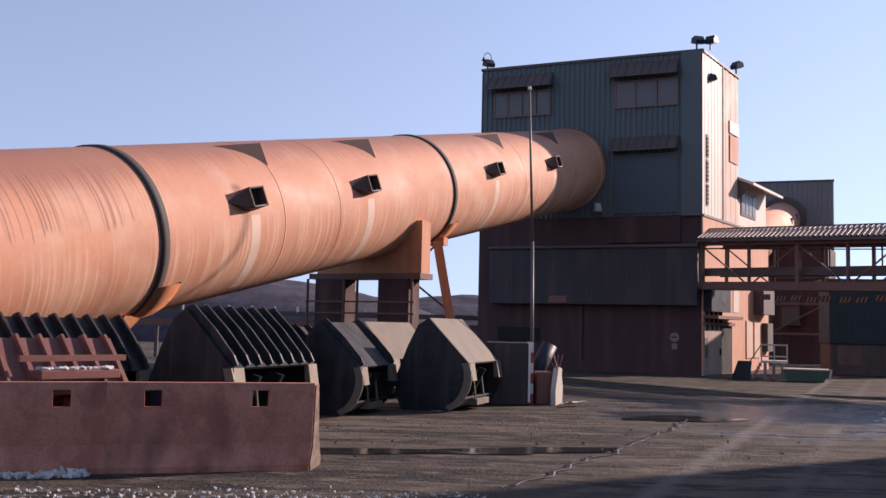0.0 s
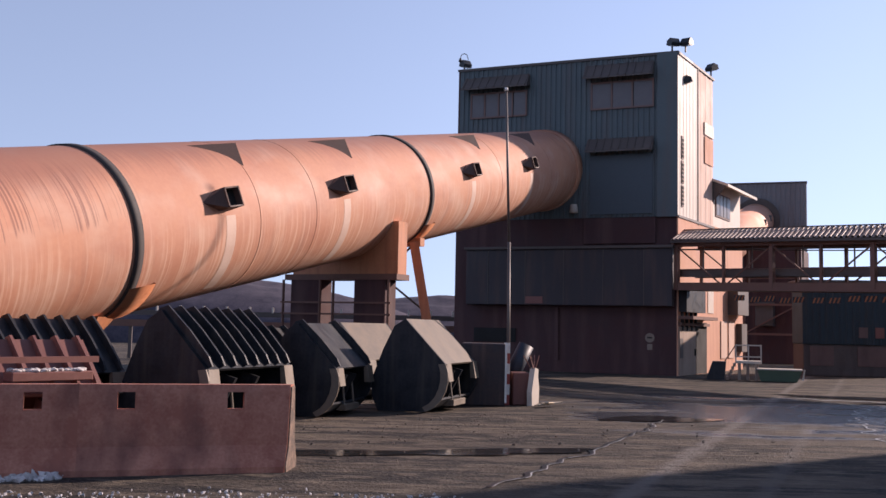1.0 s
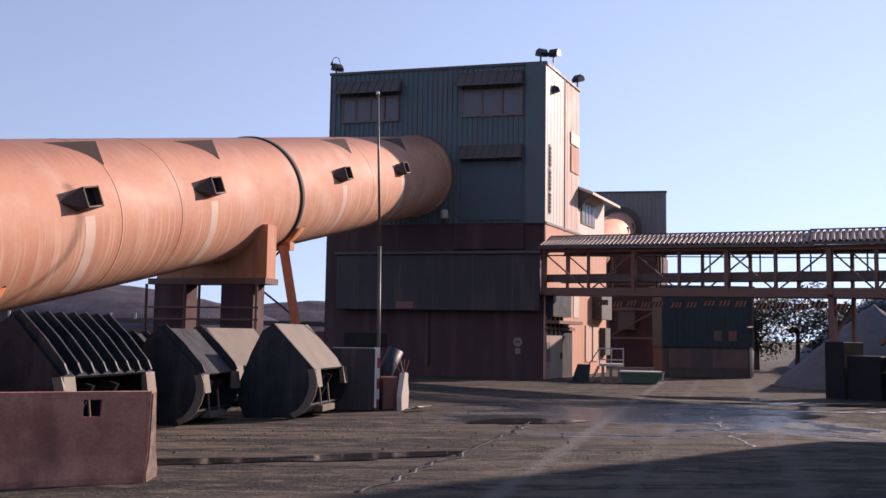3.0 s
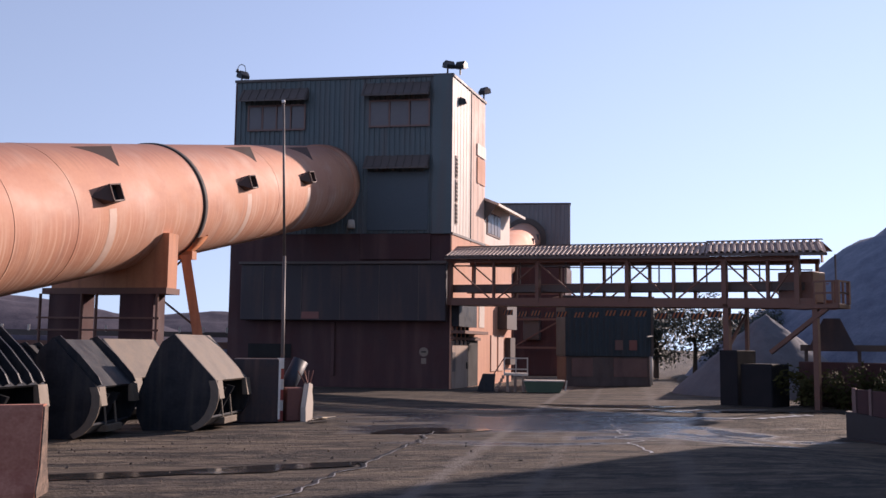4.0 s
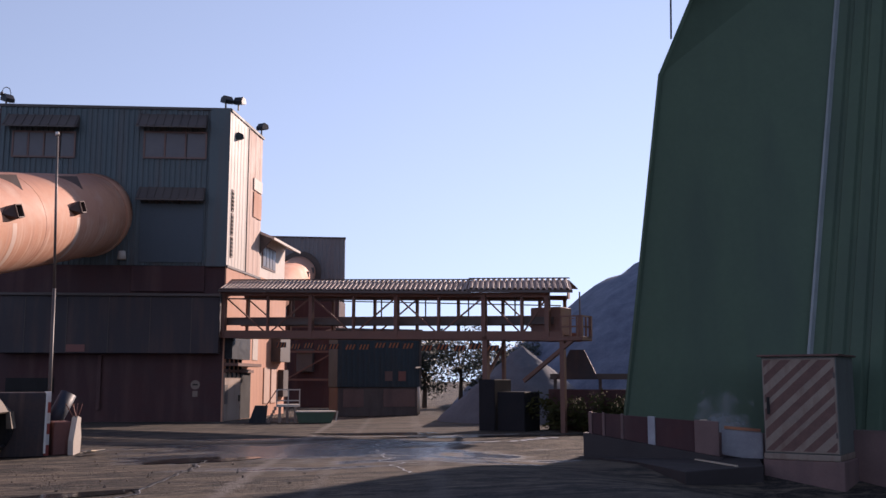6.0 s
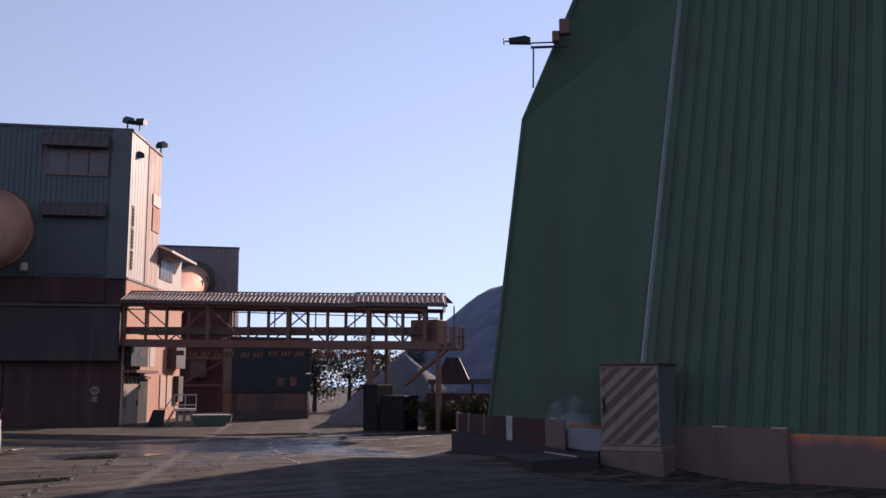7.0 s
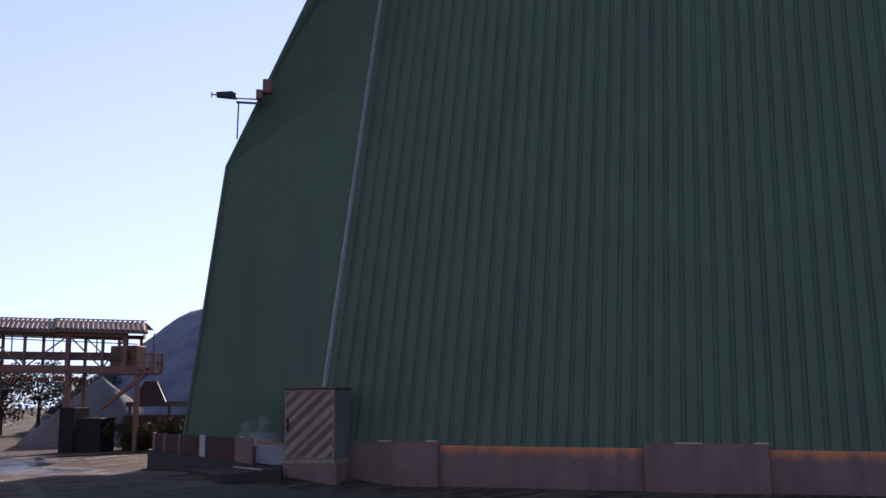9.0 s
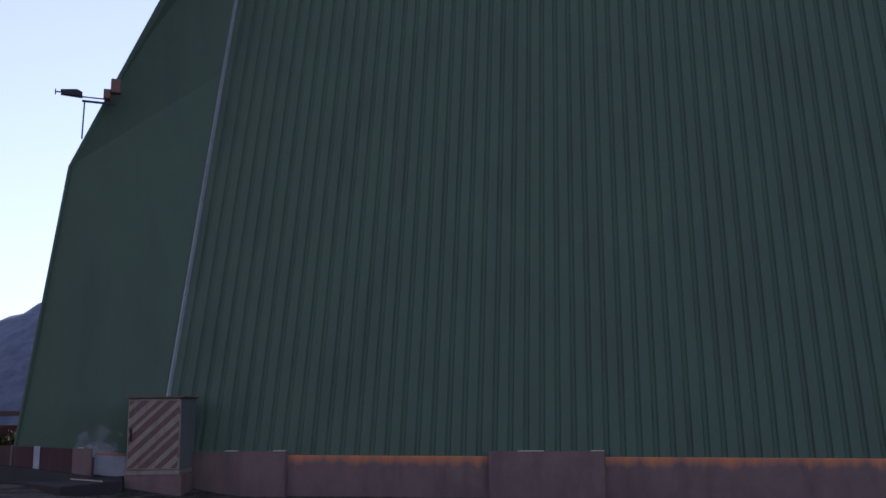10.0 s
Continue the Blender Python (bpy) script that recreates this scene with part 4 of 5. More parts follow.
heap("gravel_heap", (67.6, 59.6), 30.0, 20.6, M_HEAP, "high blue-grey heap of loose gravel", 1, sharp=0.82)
heap("pale_heap", (27.9, 42.4), 4.6, 4.0, M_PALEHEAP, "pale grey heap of loose gravel beside the bridge pier", 2)
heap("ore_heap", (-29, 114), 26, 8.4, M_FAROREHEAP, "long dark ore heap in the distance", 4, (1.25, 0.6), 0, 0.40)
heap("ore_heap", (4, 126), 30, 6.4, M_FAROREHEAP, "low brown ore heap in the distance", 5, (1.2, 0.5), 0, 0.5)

conveyor = thing("yard_conveyor", pose(-14, 59, 0, 0, 0, 4), "long dark ground conveyor on low trestles", "conveyor")
bars("frame", M_HOOD, conveyor, (-22, 0, 2.75), (20, 0, 2.75), 0.9, 0.3)
bars("frame_rail", M_BRIDGE, conveyor, (-22, -0.5, 2.1), (20, -0.5, 2.1), 0.1, 0.4)
for k in range(30):
    x = -21 + k * 1.38
    bars("idler", M_PALECON, conveyor, (x, -0.45, 2.85), (x, -0.45, 3.2), 0.12)
for k in range(10):
    bars("trestle", M_HOOD, conveyor, (-20 + k * 4.2, -0.3, 0), (-20 + k * 4.2, -0.3, 2.3), 0.2)

right_conveyor = thing("low_conveyor", pose(27.2, 32.4, 0, 0, 0, -38), "low dark conveyor frame in front of the gravel heap", "conveyor")
bars("frame", M_HOOD, right_conveyor, (-3.6, 0, 2.3), (5, 0, 2.3), 0.8, 0.25)
for k in range(5):
    bars("trestle", M_HOOD, right_conveyor, (-3.4 + k * 2.0, 0, 0), (-3.4 + k * 2.0, 0, 2.3), 0.14)
bars("lower_rail", M_HOOD, right_conveyor, (-3.6, -0.2, 1.4), (5, -0.2, 1.4), 0.1)
quick("feed_hood", M_DARKBOX, right_conveyor, lambda bm: cyl(bm, (-2.4, 0.3, 2.2), (-2.4, 0.3, 3.5), 1.3, 0.45, 4))

# ---- trees and hedge ----


def leaf_cloud(bm, c, r, n, rnd, size):
    for _ in range(n):
        d = Vector((rnd.gauss(0, 1), rnd.gauss(0, 1), rnd.gauss(0, 0.8)))
        d = d.normalized() * r * rnd.random() ** 0.5
        p = Vector(c) + d
        u = Vector((rnd.uniform(-1, 1), rnd.uniform(-1, 1), rnd.uniform(-1, 1))).normalized()
        v = u.orthogonal().normalized()
        s = size * rnd.uniform(0.6, 1.5)
        q = [bm.verts.new(p + u * s), bm.verts.new(p + v * s * 0.5), bm.verts.new(p - u * s), bm.verts.new(p - v * s * 0.5)]
        bm.faces.new(q)


def tree(x, y, h, seed):
    rnd = random.Random(seed)
    t = thing("tree", pose(x, y, 0), "distant leafy tree with gaps of sky in its crown", "tree", "trees behind the yard")
    tips = []

    def trunk(bm):
        cyl(bm, (0, 0, 0), (0.1, 0, h * 0.55), 0.2, 0.11, 8)
        for _ in range(9):
            a, z = rnd.uniform(0, 6.28), rnd.uniform(0.3, 0.55) * h
            e = Vector((math.cos(a) * h * 0.26, math.sin(a) * h * 0.26, z + h * rnd.uniform(0.12, 0.42)))
            cyl(bm, (0.08, 0, z), e, 0.07, 0.02, 6)
            tips.append(e)

    quick("trunk", M_BARK, t, trunk)
    bm = bmesh.new()
    for e in tips + [Vector((0, 0, h * 0.8)), Vector((0, 0, h * 0.45)), Vector((h * 0.15, 0, h * 0.3)), Vector((-h * 0.2, 0, h * 0.35))]:
        leaf_cloud(bm, e, h * 0.19, 190, rnd, 0.14)
    part("crown", bm, M_LEAF, t, "dark green foliage")


for i, (x, y, h) in enumerate(((34.0, 66.0, 5.6), (37.2, 66.0, 6.2), (40.0, 65.5, 5.4), (36.0, 70.0, 6.0), (43.5, 66, 6.0), (31.8, 69.5, 5.0))):
    tree(x, y, h, 10 + i)

RB = Vector((0.4925, -0.8703, 0))


def bridge_at(s, y=0.0, z=0.0):
    p = Vector((12.96, 48.18, 0)) + RB * s + Vector((0.8703, 0.4925, 0)) * y
    return Vector((p.x, p.y, z))


def hedge():
    rnd = random.Random(5)
    bm = bmesh.new()
    for k in range(90):
        s = 17.8 + 8.0 * rnd.random()
        c = bridge_at(s, rnd.uniform(0.3, 2.2), rnd.uniform(0.2, 1.35))
        leaf_cloud(bm, c, 0.5, 60, rnd, 0.09)
    ob = part("hedge", bm, M_BUSH)
    tagged(ob, "scrubby brown-green hedge under the bridge end", "hedge", kind="stuff")


hedge()
M_PIER = mat("black_stained_concrete", (0.013, 0.013, 0.016), (0.028, 0.025, 0.027), 0.9, 0, 1.2, 18, 0.3, spec=0.2)
kerbwall = thing("pier_block", pose(*bridge_at(16.7), 0, 0, -60.5), "dark concrete block at the foot of the bridge pier", "concrete block")
boxes("block", M_PIER, kerbwall, (-0.27, 0.05, -0.36), (1.05, 1.5, 1.65), 0.04)
boxes("pier_casing", M_PIER, kerbwall, (-1.08, -0.12, -0.36), (-0.30, 1.4, 2.17), 0.03)
backwall = thing("yard_wall", pose(*bridge_at(17.7, 1.9), 0, 0, -60.5), "long low dark retaining wall behind the hedge", "wall")
boxes("panel", M_REDWALL, backwall, (0, 0.5, 0), (9.5, 0.8, 1.75), 0.03)

# ---- yard furniture by the tower ----
stair = thing("loading_platform", pose(15.15, 45.5, 0, 0, 0, -19), "small steel loading platform with railings, steps and a dark chute", "platform")
boxes("deck", M_PALECON, stair, (0, 0, 0.80), (1.2, 1.4, 0.92), 0.01, "pale worn deck edge")
for x in (0.12, 0.5, 0.9):
    boxes("leg", M_CAB, stair, (x, 0.02, 0), (x + 0.14, 0.16, 0.80), 0.01, "beige deck leg")
for x in (0.03, 0.6, 1.17):
    bars("railing_post", M_PALECON, stair, (x, 0.05, 0.9), (x, 0.05, 1.7), 0.06)
for z in (1.12, 1.66):
    bars("railing", M_PALECON, stair, (0.0, 0.05, z), (1.2, 0.05, z), 0.06)
for k in range(5):
    boxes("step", M_CAB, stair, (-0.42 + 0.08 * k, 0.1, 0.16 * k), (-0.30 + 0.08 * k, 1.2, 0.16 * k + 0.15), 0)
bars("handrail", M_BRIDGE, stair, (-0.5, 0.08, 0.85), (0.02, 0.08, 1.66), 0.05)
quick("chute", M_BLACKST, stair, lambda bm: prism(bm, [(-1.35, 0.3, 0), (-0.5, 0.3, 0), (-0.42, 0.3, 0.86), (-1.05, 0.3, 0.86)], (0, 0.8, 0)), "dark steel chute")

skip = thing("waste_skip", pose(17.05, 44.9, 0, 0, 0, -19), "low dark-green waste skip with pale rim", "skip")
quick("tub", M_GREEN, skip, lambda bm: prism(bm, [(-0.85, -0.5, 0.02), (0.75, -0.5, 0.02), (0.98, -0.5, 0.55), (-1.0, -0.5, 0.55)], (0, 1.1, 0)))
boxes("rim", M_PALECON, skip, (-1.02, -0.54, 0.54), (1.0, 0.64, 0.6), 0.01, "pale worn rim")
bars("lifting_lug", M_PALECON, skip, (1.0, -0.4, 0.1), (1.08, -0.4, 0.6), 0.08)

# ---- loader buckets ----
WDIR = math.degrees(math.atan2(-0.35, 0.94))


def bucket(x, y, width, h, steel, label, ribs=0, lit=True, turn=0.0, skew=1.0, seed=1):
    """A wheel-loader bucket resting on its back; local x across its profile, y along its width."""
    b = thing("loader_bucket", pose(x, y, 0, 0, 0, WDIR + turn), label, "loader bucket", "parked loader buckets")
    k = h / 2.5
    prof = [(-0.95, 0.0), (-1.14, 0.4), (-1.15, 0.85), (-0.82, 1.7), (-0.52, 2.3), (-0.2, 2.5), (0.95, 1.32), (1.02, 1.1), (1.03, 0.85), (0.97, 0.6), (0.85, 0.36), (0.66, 0.16), (0.42, 0.03)]
    prof = [(a * k * skew, z * k) for a, z in prof]
    for yy in (0.0, width):
        quick("side_plate", steel, b, lambda bm: prism(bm, [(a, yy, z) for a, z in prof], (0, 0.07, 0)), "dark steel side plate")

    def wrap(bm, idx, t):
        for i in idx:
            (a0, z0), (a1, z1) = prof[i], prof[i + 1]
            n = Vector((z1 - z0, 0, -(a1 - a0))).normalized() * t
            prism(bm, [(a0, 0.07, z0), (a1, 0.07, z1), (a1 + n.x, 0.07, z1 + n.z), (a0 + n.x, 0.07, z0 + n.z)], (0, width - 0.07, 0))
        bmesh.ops.remove_doubles(bm, verts=list(bm.verts), dist=0.004)

    quick("shell", steel, b, lambda bm: wrap(bm, (0, 1, 2, 3, 4, 10, 11), 0.06))
    # lit: bare steel plate made pale for the sun on its slope
    quick("floor_plate", M_BARESTEEL if lit else steel, b, lambda bm: wrap(bm, (5,), 0.06), "scoured steel floor plate with sunlight put into its tone" if lit else "")
    for yy in (0.0, width - 0.29):
        quick("cutting_edge", M_BARESTEEL, b, lambda bm: prism(bm, [(prof[6][0] - 0.06 * k, yy, prof[6][1]), (prof[6][0] + 0.05, yy, prof[6][1]), (prof[8][0] + 0.05, yy, prof[8][1]), (prof[8][0] - 0.1, yy, prof[8][1])], (0, 0.36, 0)), "worn bright cutting edge")

    def lip(bm):
        outer = [(a * 1.02 + 0.01, z) for a, z in prof[6:]]
        inner = [(a * 0.82, 0.12 * k + z * 0.9) for a, z in prof[6:]]
        prism(bm, [(a, -0.05, z) for a, z in outer] + [(a, -0.05, z) for a, z in inner[::-1]], (0, 0.05, 0))

    quick("side_cutter", M_BARESTEEL, b, lip, "worn pale wear strip")
    for yy in (width * 0.35, width * 0.62):
        quick("hinge_lug", steel, b, lambda bm: prism(bm, [(0.45 * k, yy, 0.25 * k), (0.9 * k, yy, 1.1 * k), (0.5 * k, yy, 1.2 * k), (0.1 * k, yy, 0.5 * k)], (0, 0.09, 0)))
        tubes("hose", M_BARESTEEL, b, (0.75 * k, yy + 0.05, 1.0 * k), (0.85 * k, yy + 0.06, 0.2 * k), 0.03, n=8)
    boxes("lug_plate", M_BARESTEEL, b, (0.55 * k, width * 0.3, 0.15 * k), (0.95 * k, width * 0.7, 0.32 * k), 0.01)
    for r in range(ribs):
        yy = 0.1 + (width - 0.2) * r / max(1, ribs - 1)
        quick("rib", steel, b, lambda bm: prism(bm, [(-0.45 * k, yy, 2.32 * k), (-0.30 * k, yy, 2.54 * k), (-0.10 * k, yy, 2.60 * k), (0.45 * k, yy, 2.10 * k), (0.92 * k, yy, 1.58 * k), (1.02 * k, yy, 1.38 * k), (0.9 * k, yy, 1.34 * k), (-0.2 * k, yy, 2.44 * k)], (0, 0.05, 0)), "raised wear rib")
    return b


bucket(-0.15, 25.2, 2.6, 2.42, M_BLACKST, "big black loader bucket with a scoured floor plate painted sunlit pale", 0, True)
bucket(-2.75, 23.3, 2.4, 2.25, M_BLACKST, "black loader bucket with worn pale edges", 2, False, 4)
bucket(-5.0, 19.4, 3.2, 2.45, M_BLACKST, "big black ribbed loader bucket behind the barrier", 8, False, -2)
bucket(-8.35, 18.0, 2.9, 2.22, M_BLACKST, "black ribbed loader bucket under the pipe", 8, False, -14)
red = bucket(-7.75, 15.5, 2.6, 1.86, M_BUCKRED, "rust-red ribbed loader bucket close behind the barrier", 7, False, -22)
boxes("wear_plate", M_BUCKRED, red, (0.62, 0.9, 1.20), (0.95, 2.3, 1.36), 0.02, "rust-red wear plate")
bars("lip_bar", M_BUCKRED, red, (0.78, 0.6, 1.55), (0.78, 2.45, 1.55), 0.1)
bucket(-4.7, 26.6, 2.4, 2.1, M_BLACKST, "black loader bucket in the back row", 4, False)
bucket(-2.2, 29.0, 2.6, 2.3, M_BLACKST, "black loader bucket with a pale floor plate in the back row", 0, True, -10)

# ---- concrete barriers ----


def barrier_mesh(bm, length, holes, chipped, low, high):
    """A profiled barrier from low to high, with lifting slots cut right through near its top."""
    prof = [(-0.33, 0.0), (-0.33, 0.09), (-0.19, 0.40), (-0.13, 1.0), (-0.11, 1.2), (-0.09, 1.29)]

    def half(z):
        for (y0, z0), (y1, z1) in zip(prof, prof[1:]):
            if z0 <= z <= z1:
                return y0 if z1 == z0 else y0 + (y1 - y0) * (z - z0) / (z1 - z0)
        return prof[-1][0]

    xs = sorted({0.0, length, *[h - 0.125 for h in holes], *[h + 0.125 for h in holes]})
    zs = [0.0, 0.09, 0.40, 0.92, 1.18, 1.29]
    cells = {}
    for i in range(len(xs) - 1):
        for k in range(len(zs) - 1):
            hole = zs[k] == 0.92 and any(abs((xs[i] + xs[i + 1]) / 2 - h) < 0.05 for h in holes)
            cells[i, k] = not hole
    inside = [(i, k) for i, k in cells if low <= zs[k] < high]
    vert = {}

    def v(x, z, s):
        key = (round(x, 4), round(z, 4), s)
        if key not in vert:
            skew = half(z) * s * 0.38 if x == length and chipped else 0.0
            vert[key] = bm.verts.new((x + skew, half(z) * s, z))
        return vert[key]

    for i, k in inside:
        if not cells[i, k]:
            continue
        x0, x1, z0, z1 = xs[i], xs[i + 1], zs[k], zs[k + 1]
        for s in (1, -1):
            bm.faces.new((v(x0, z0, s), v(x1, z0, s), v(x1, z1, s), v(x0, z1, s)))
        for di, dk, a, c in ((-1, 0, (x0, z0), (x0, z1)), (1, 0, (x1, z0), (x1, z1)), (0, -1, (x0, z0), (x1, z0)), (0, 1, (x0, z1), (x1, z1))):
            if not cells.get((i + di, k + dk), False):
                bm.faces.new((v(*a, 1), v(*c, 1), v(*c, -1), v(*a, -1)))
    bmesh.ops.bevel(bm, geom=[e for e in bm.edges if e.calc_face_angle(0) > 0.6], offset=0.012, segments=1, affect="EDGES")


for x, y, turn, length, holes, label in ((-4.95, 14.22, 14.5, 3.10, (0.68, 2.25), "ore-stained concrete barrier with lifting slots and a chipped end"), (-8.15, 13.1, 19.2, 3.41, (1.0, 2.80), "ore-stained concrete barrier with lifting slots")):
    b = thing("concrete_barrier", pose(x, y, 0, 0, 0, turn), label, "barrier", "road barriers")
    quick("barrier_body", M_BARRIER, b, lambda bm: barrier_mesh(bm, length, holes, x > -5, 0.40, 1.3))
    quick("flared_foot", M_BARRIER, b, lambda bm: barrier_mesh(bm, length, holes, x > -5, 0.0, 0.40))
    if x > -5:
        rim = [(-0.30, 0.0), (-0.32, 0.10), (-0.175, 0.40), (-0.12, 0.95), (-0.09, 1.26), (0.085, 1.27), (0.11, 1.0), (0.16, 0.45), (0.20, 0.36), (0.31, 0.08), (0.28, 0.0)]
        quick("chipped_end", M_CHIPPED, b, lambda bm: prism(bm, [(length + 0.38 * y + 0.004, y, z) for y, z in rim], (0.02, 0, 0)), "dirty chipped concrete end")

# ---- mast, steel plate box, rubble ----
mast = thing("lamp_mast", pose(2.72, 28.6, 0), "slender galvanised mast standing in the yard", "mast")
tubes("lower_shaft", M_POLE, mast, (0, 0, 0), (-0.05, 0, 4.8), 0.055, 0.048, 12)
tubes("upper_shaft", M_POLE, mast, (-0.05, 0, 4.8), (-0.2, 0, 9.4), 0.042, 0.034, 12)
tubes("cap", M_WHITE, mast, (-0.2, 0, 9.4), (-0.2, 0, 9.5), 0.06, 0.05, 12)
guard = thing("striped_guard", pose(2.62, 28.2, 0), "red and white striped steel guard post at the mast", "guard post")
for k in range(6):
    boxes("stripe", M_GUARDRED if k % 2 == 0 else M_WHITE, guard, (-0.09, -0.06, 0.3 * k), (0.09, 0.06, 0.3 * (k + 1)), 0.0)
crate = thing("steel_box", pose(1.25, 27.75, 0, 0, 0, -6), "dark steel box container with a sunlit edge painted pale", "container")
boxes("shell", M_DUSTSTEEL, crate, (0, 0, 0), (1.28, 1.4, 1.78), 0.03)
# white strip paints the sun on the box's right-hand edge
boxes("edge_strip", M_WHITE, crate, (1.27, -0.03, 0.1), (1.33, 0.1, 1.74), 0.0, "pale strip painted as the box's sunlit edge")
tank = thing("blue_drum", pose(3.0, 29.3, 1.05, -8, 26, 0), "blue plastic drum leaning behind the mast", "drum")
tubes("drum_body", M_NAVY, tank, (0, 0, -0.5), (0, 0, 0.75), 0.24, n=20)
base2 = thing("rusty_bin", pose(2.8, 28.1, 0, 0, 0, 10), "rust-red steel bin beside the mast", "bin")
boxes("bin_body", M_BUCKRED, base2, (0, 0, 0), (0.5, 0.6, 0.95), 0.03)


def rubble():
    rnd = random.Random(3)
    r = thing("broken_slab", pose(3.45, 28.1, 0, 0, 0, 58), "broken pale concrete slab with bent rebar", "rubble")

    def slab(bm):
        prism(bm, [(-0.2, 0, 0), (0.25, 0, 0.05), (0.28, 0, 0.5), (0.2, 0, 0.85), (0.22, 0, 1.05), (-0.02, 0, 1.1), (-0.12, 0, 0.75), (-0.22, 0, 0.4)], (0, 0.16, 0))

    quick("slab", M_PALECON, r, slab)
    for k in range(6):
        a = rnd.uniform(-0.4, 0.4)
        bars("rebar", M_BUCKRED, r, (rnd.uniform(-0.1, 0.2), 0.08, 0.9), (a, 0.1 + rnd.uniform(-0.2, 0.2), 1.45), 0.02)
    for k in range(3):
        p = thing("plank", pose(3.5 + 0.12 * k, 27.6 - 0.15 * k, 0.04 + 0.05 * k, 0, -6 + 5 * k, 15 + 25 * k), "pale broken plank lying on the ground", "plank", "broken planks")
        boxes("board", M_WOOD, p, (0, 0, 0), (0.75, 0.13, 0.035), 0.004)


rubble()

# ---- green storage hall: leaning walls bent at one corner, steep roof ----
HF, HE = Vector((20.93, 25.08, 0)), Vector((24.34, 20.26, 0))
WD, WI = Vector((0.2825, -0.9593, 0)), Vector((0.9593, 0.2825, 0))  # along the near wall, and into the hall
HN = HE + WD * 58
PROFILE = ((-0.07, 0.42), (1.6, 13.17), (5.45, 22.0), (9.3, 29.8))  # lean and height at the far end
BEND = ((-0.2, 0.46), (5.2, 19.3), (7.6, 27.5), (13.5, 33.5))  # the same at the bend
NEAR = ((-0.2, 0.02), (5.2, 19.3), (7.6, 27.5), (13.5, 33.5))  # and at the near end


def hall_point(level, which):
    k, z = (PROFILE, BEND, NEAR)[which][level]
    return (HF, HE, HN)[which] + (Vector((0.9207, -0.3903, 0)) if which == 0 else WI) * k + Vector((0, 0, z))


def hall_line(k):
    """The wall's plan line moved inwards by k: far end, bend, near end."""
    d1, d2 = (HE - HF).normalized(), (HN - HE).normalized()
    n1, n2 = Vector((-d1.y, d1.x, 0)), Vector((-d2.y, d2.x, 0))
    m = (n1 + n2).normalized()
    m = m / m.dot(n1)
    return HF + Vector((0.95, 0.31, 0)) * k, HE + m * k, HN + n2 * k


hall = thing("storage_hall", pose(HE.x, HE.y, 0), "huge dark-green storage hall with leaning ribbed walls", "industrial hall")
INV = hall.matrix_world.inverted()


def hall_sheet(name, i, which, pitch, depth, label):
    a0, a1, b0, b1 = hall_point(i, which), hall_point(i, which + 1), hall_point(i + 1, which), hall_point(i + 1, which + 1)
    out = (a1 - a0).cross(b0 - a0).normalized()
    n = int((a1 - a0).length / pitch)
    bm = bmesh.new()
    prev = None
    for s in range(n):
        for f, e in ((0.0, 0), (0.60, 0), (0.70, depth), (0.90, depth)):
            t = (s + f) / n
            q = [bm.verts.new(INV @ (a0.lerp(a1, t) + out * e)), bm.verts.new(INV @ (b0.lerp(b1, t) + out * e))]
            if prev:
                bm.faces.new((prev[0], q[0], q[1], prev[1]))
            prev = q
    q = [bm.verts.new(INV @ a1), bm.verts.new(INV @ b1)]
    bm.faces.new((prev[0], q[0], q[1], prev[1]))
    return part(name, bm, M_GREEN, hall, label)


def build_hall():
    for i, name in ((0, "wall"), (1, "roof"), (2, "upper_roof")):
        hall_sheet("near_" + name, i, 1, 0.62, -0.10, "dark green ribbed sheet")
        smooth_sheet = hall_sheet("far_" + name, i, 0, 0.6, 0.0, "dark green smooth sheet")
        for f in smooth_sheet.data.polygons:
            f.use_smooth = True

    def gable(bm, which):
        pts = [hall_point(i, which) for i in range(4)]
        pts += [hall_line(27)[which] + Vector((0, 0, 13)), hall_line(29)[which], hall_line(0)[which]]
        bm.faces.new([bm.verts.new(INV @ p) for p in pts])

    quick("gable", M_GREEN, hall, lambda bm: gable(bm, 0))
    quick("gable", M_GREEN, hall, lambda bm: gable(bm, 2))

    def back(bm):
        for w in (0, 1):
            ridge = [hall_point(3, w), hall_point(3, w + 1)]
            mid = [hall_line(27)[w + 1] + Vector((0, 0, 13)), hall_line(27)[w] + Vector((0, 0, 13))]
            foot = [hall_line(29)[w + 1], hall_line(29)[w]]
            bm.faces.new([bm.verts.new(INV @ q) for q in ridge + mid])
            bm.faces.new([bm.verts.new(INV @ q) for q in mid[::-1] + foot])

    quick("back_roof", M_GREEN, hall, back)
    for i in range(3):
        bars("corner_flashing", M_FLASH, hall, INV @ hall_point(i, 1), INV @ hall_point(i + 1, 1), 0.30, 0.10, "grey metal corner flashing")
        bars("edge_trim", M_GREEN, hall, INV @ hall_point(i, 0), INV @ hall_point(i + 1, 0), 0.12, 0.12)


build_hall()


def poly_block(name, pts, z0, z1, material, label, category, kind=""):
    c = Vector((sum(p[0] for p in pts) / len(pts), sum(p[1] for p in pts) / len(pts), z0))
    bm = bmesh.new()
    prism(bm, [(p[0] - c.x, p[1] - c.y, 0) for p in pts], (0, 0, z1 - z0))
    bmesh.ops.bevel(bm, geom=list(bm.edges), offset=0.02, segments=1, affect="EDGES")
    ob = part(name, bm, material)
    ob.location = c
    return tagged(ob, label, category, kind=kind)


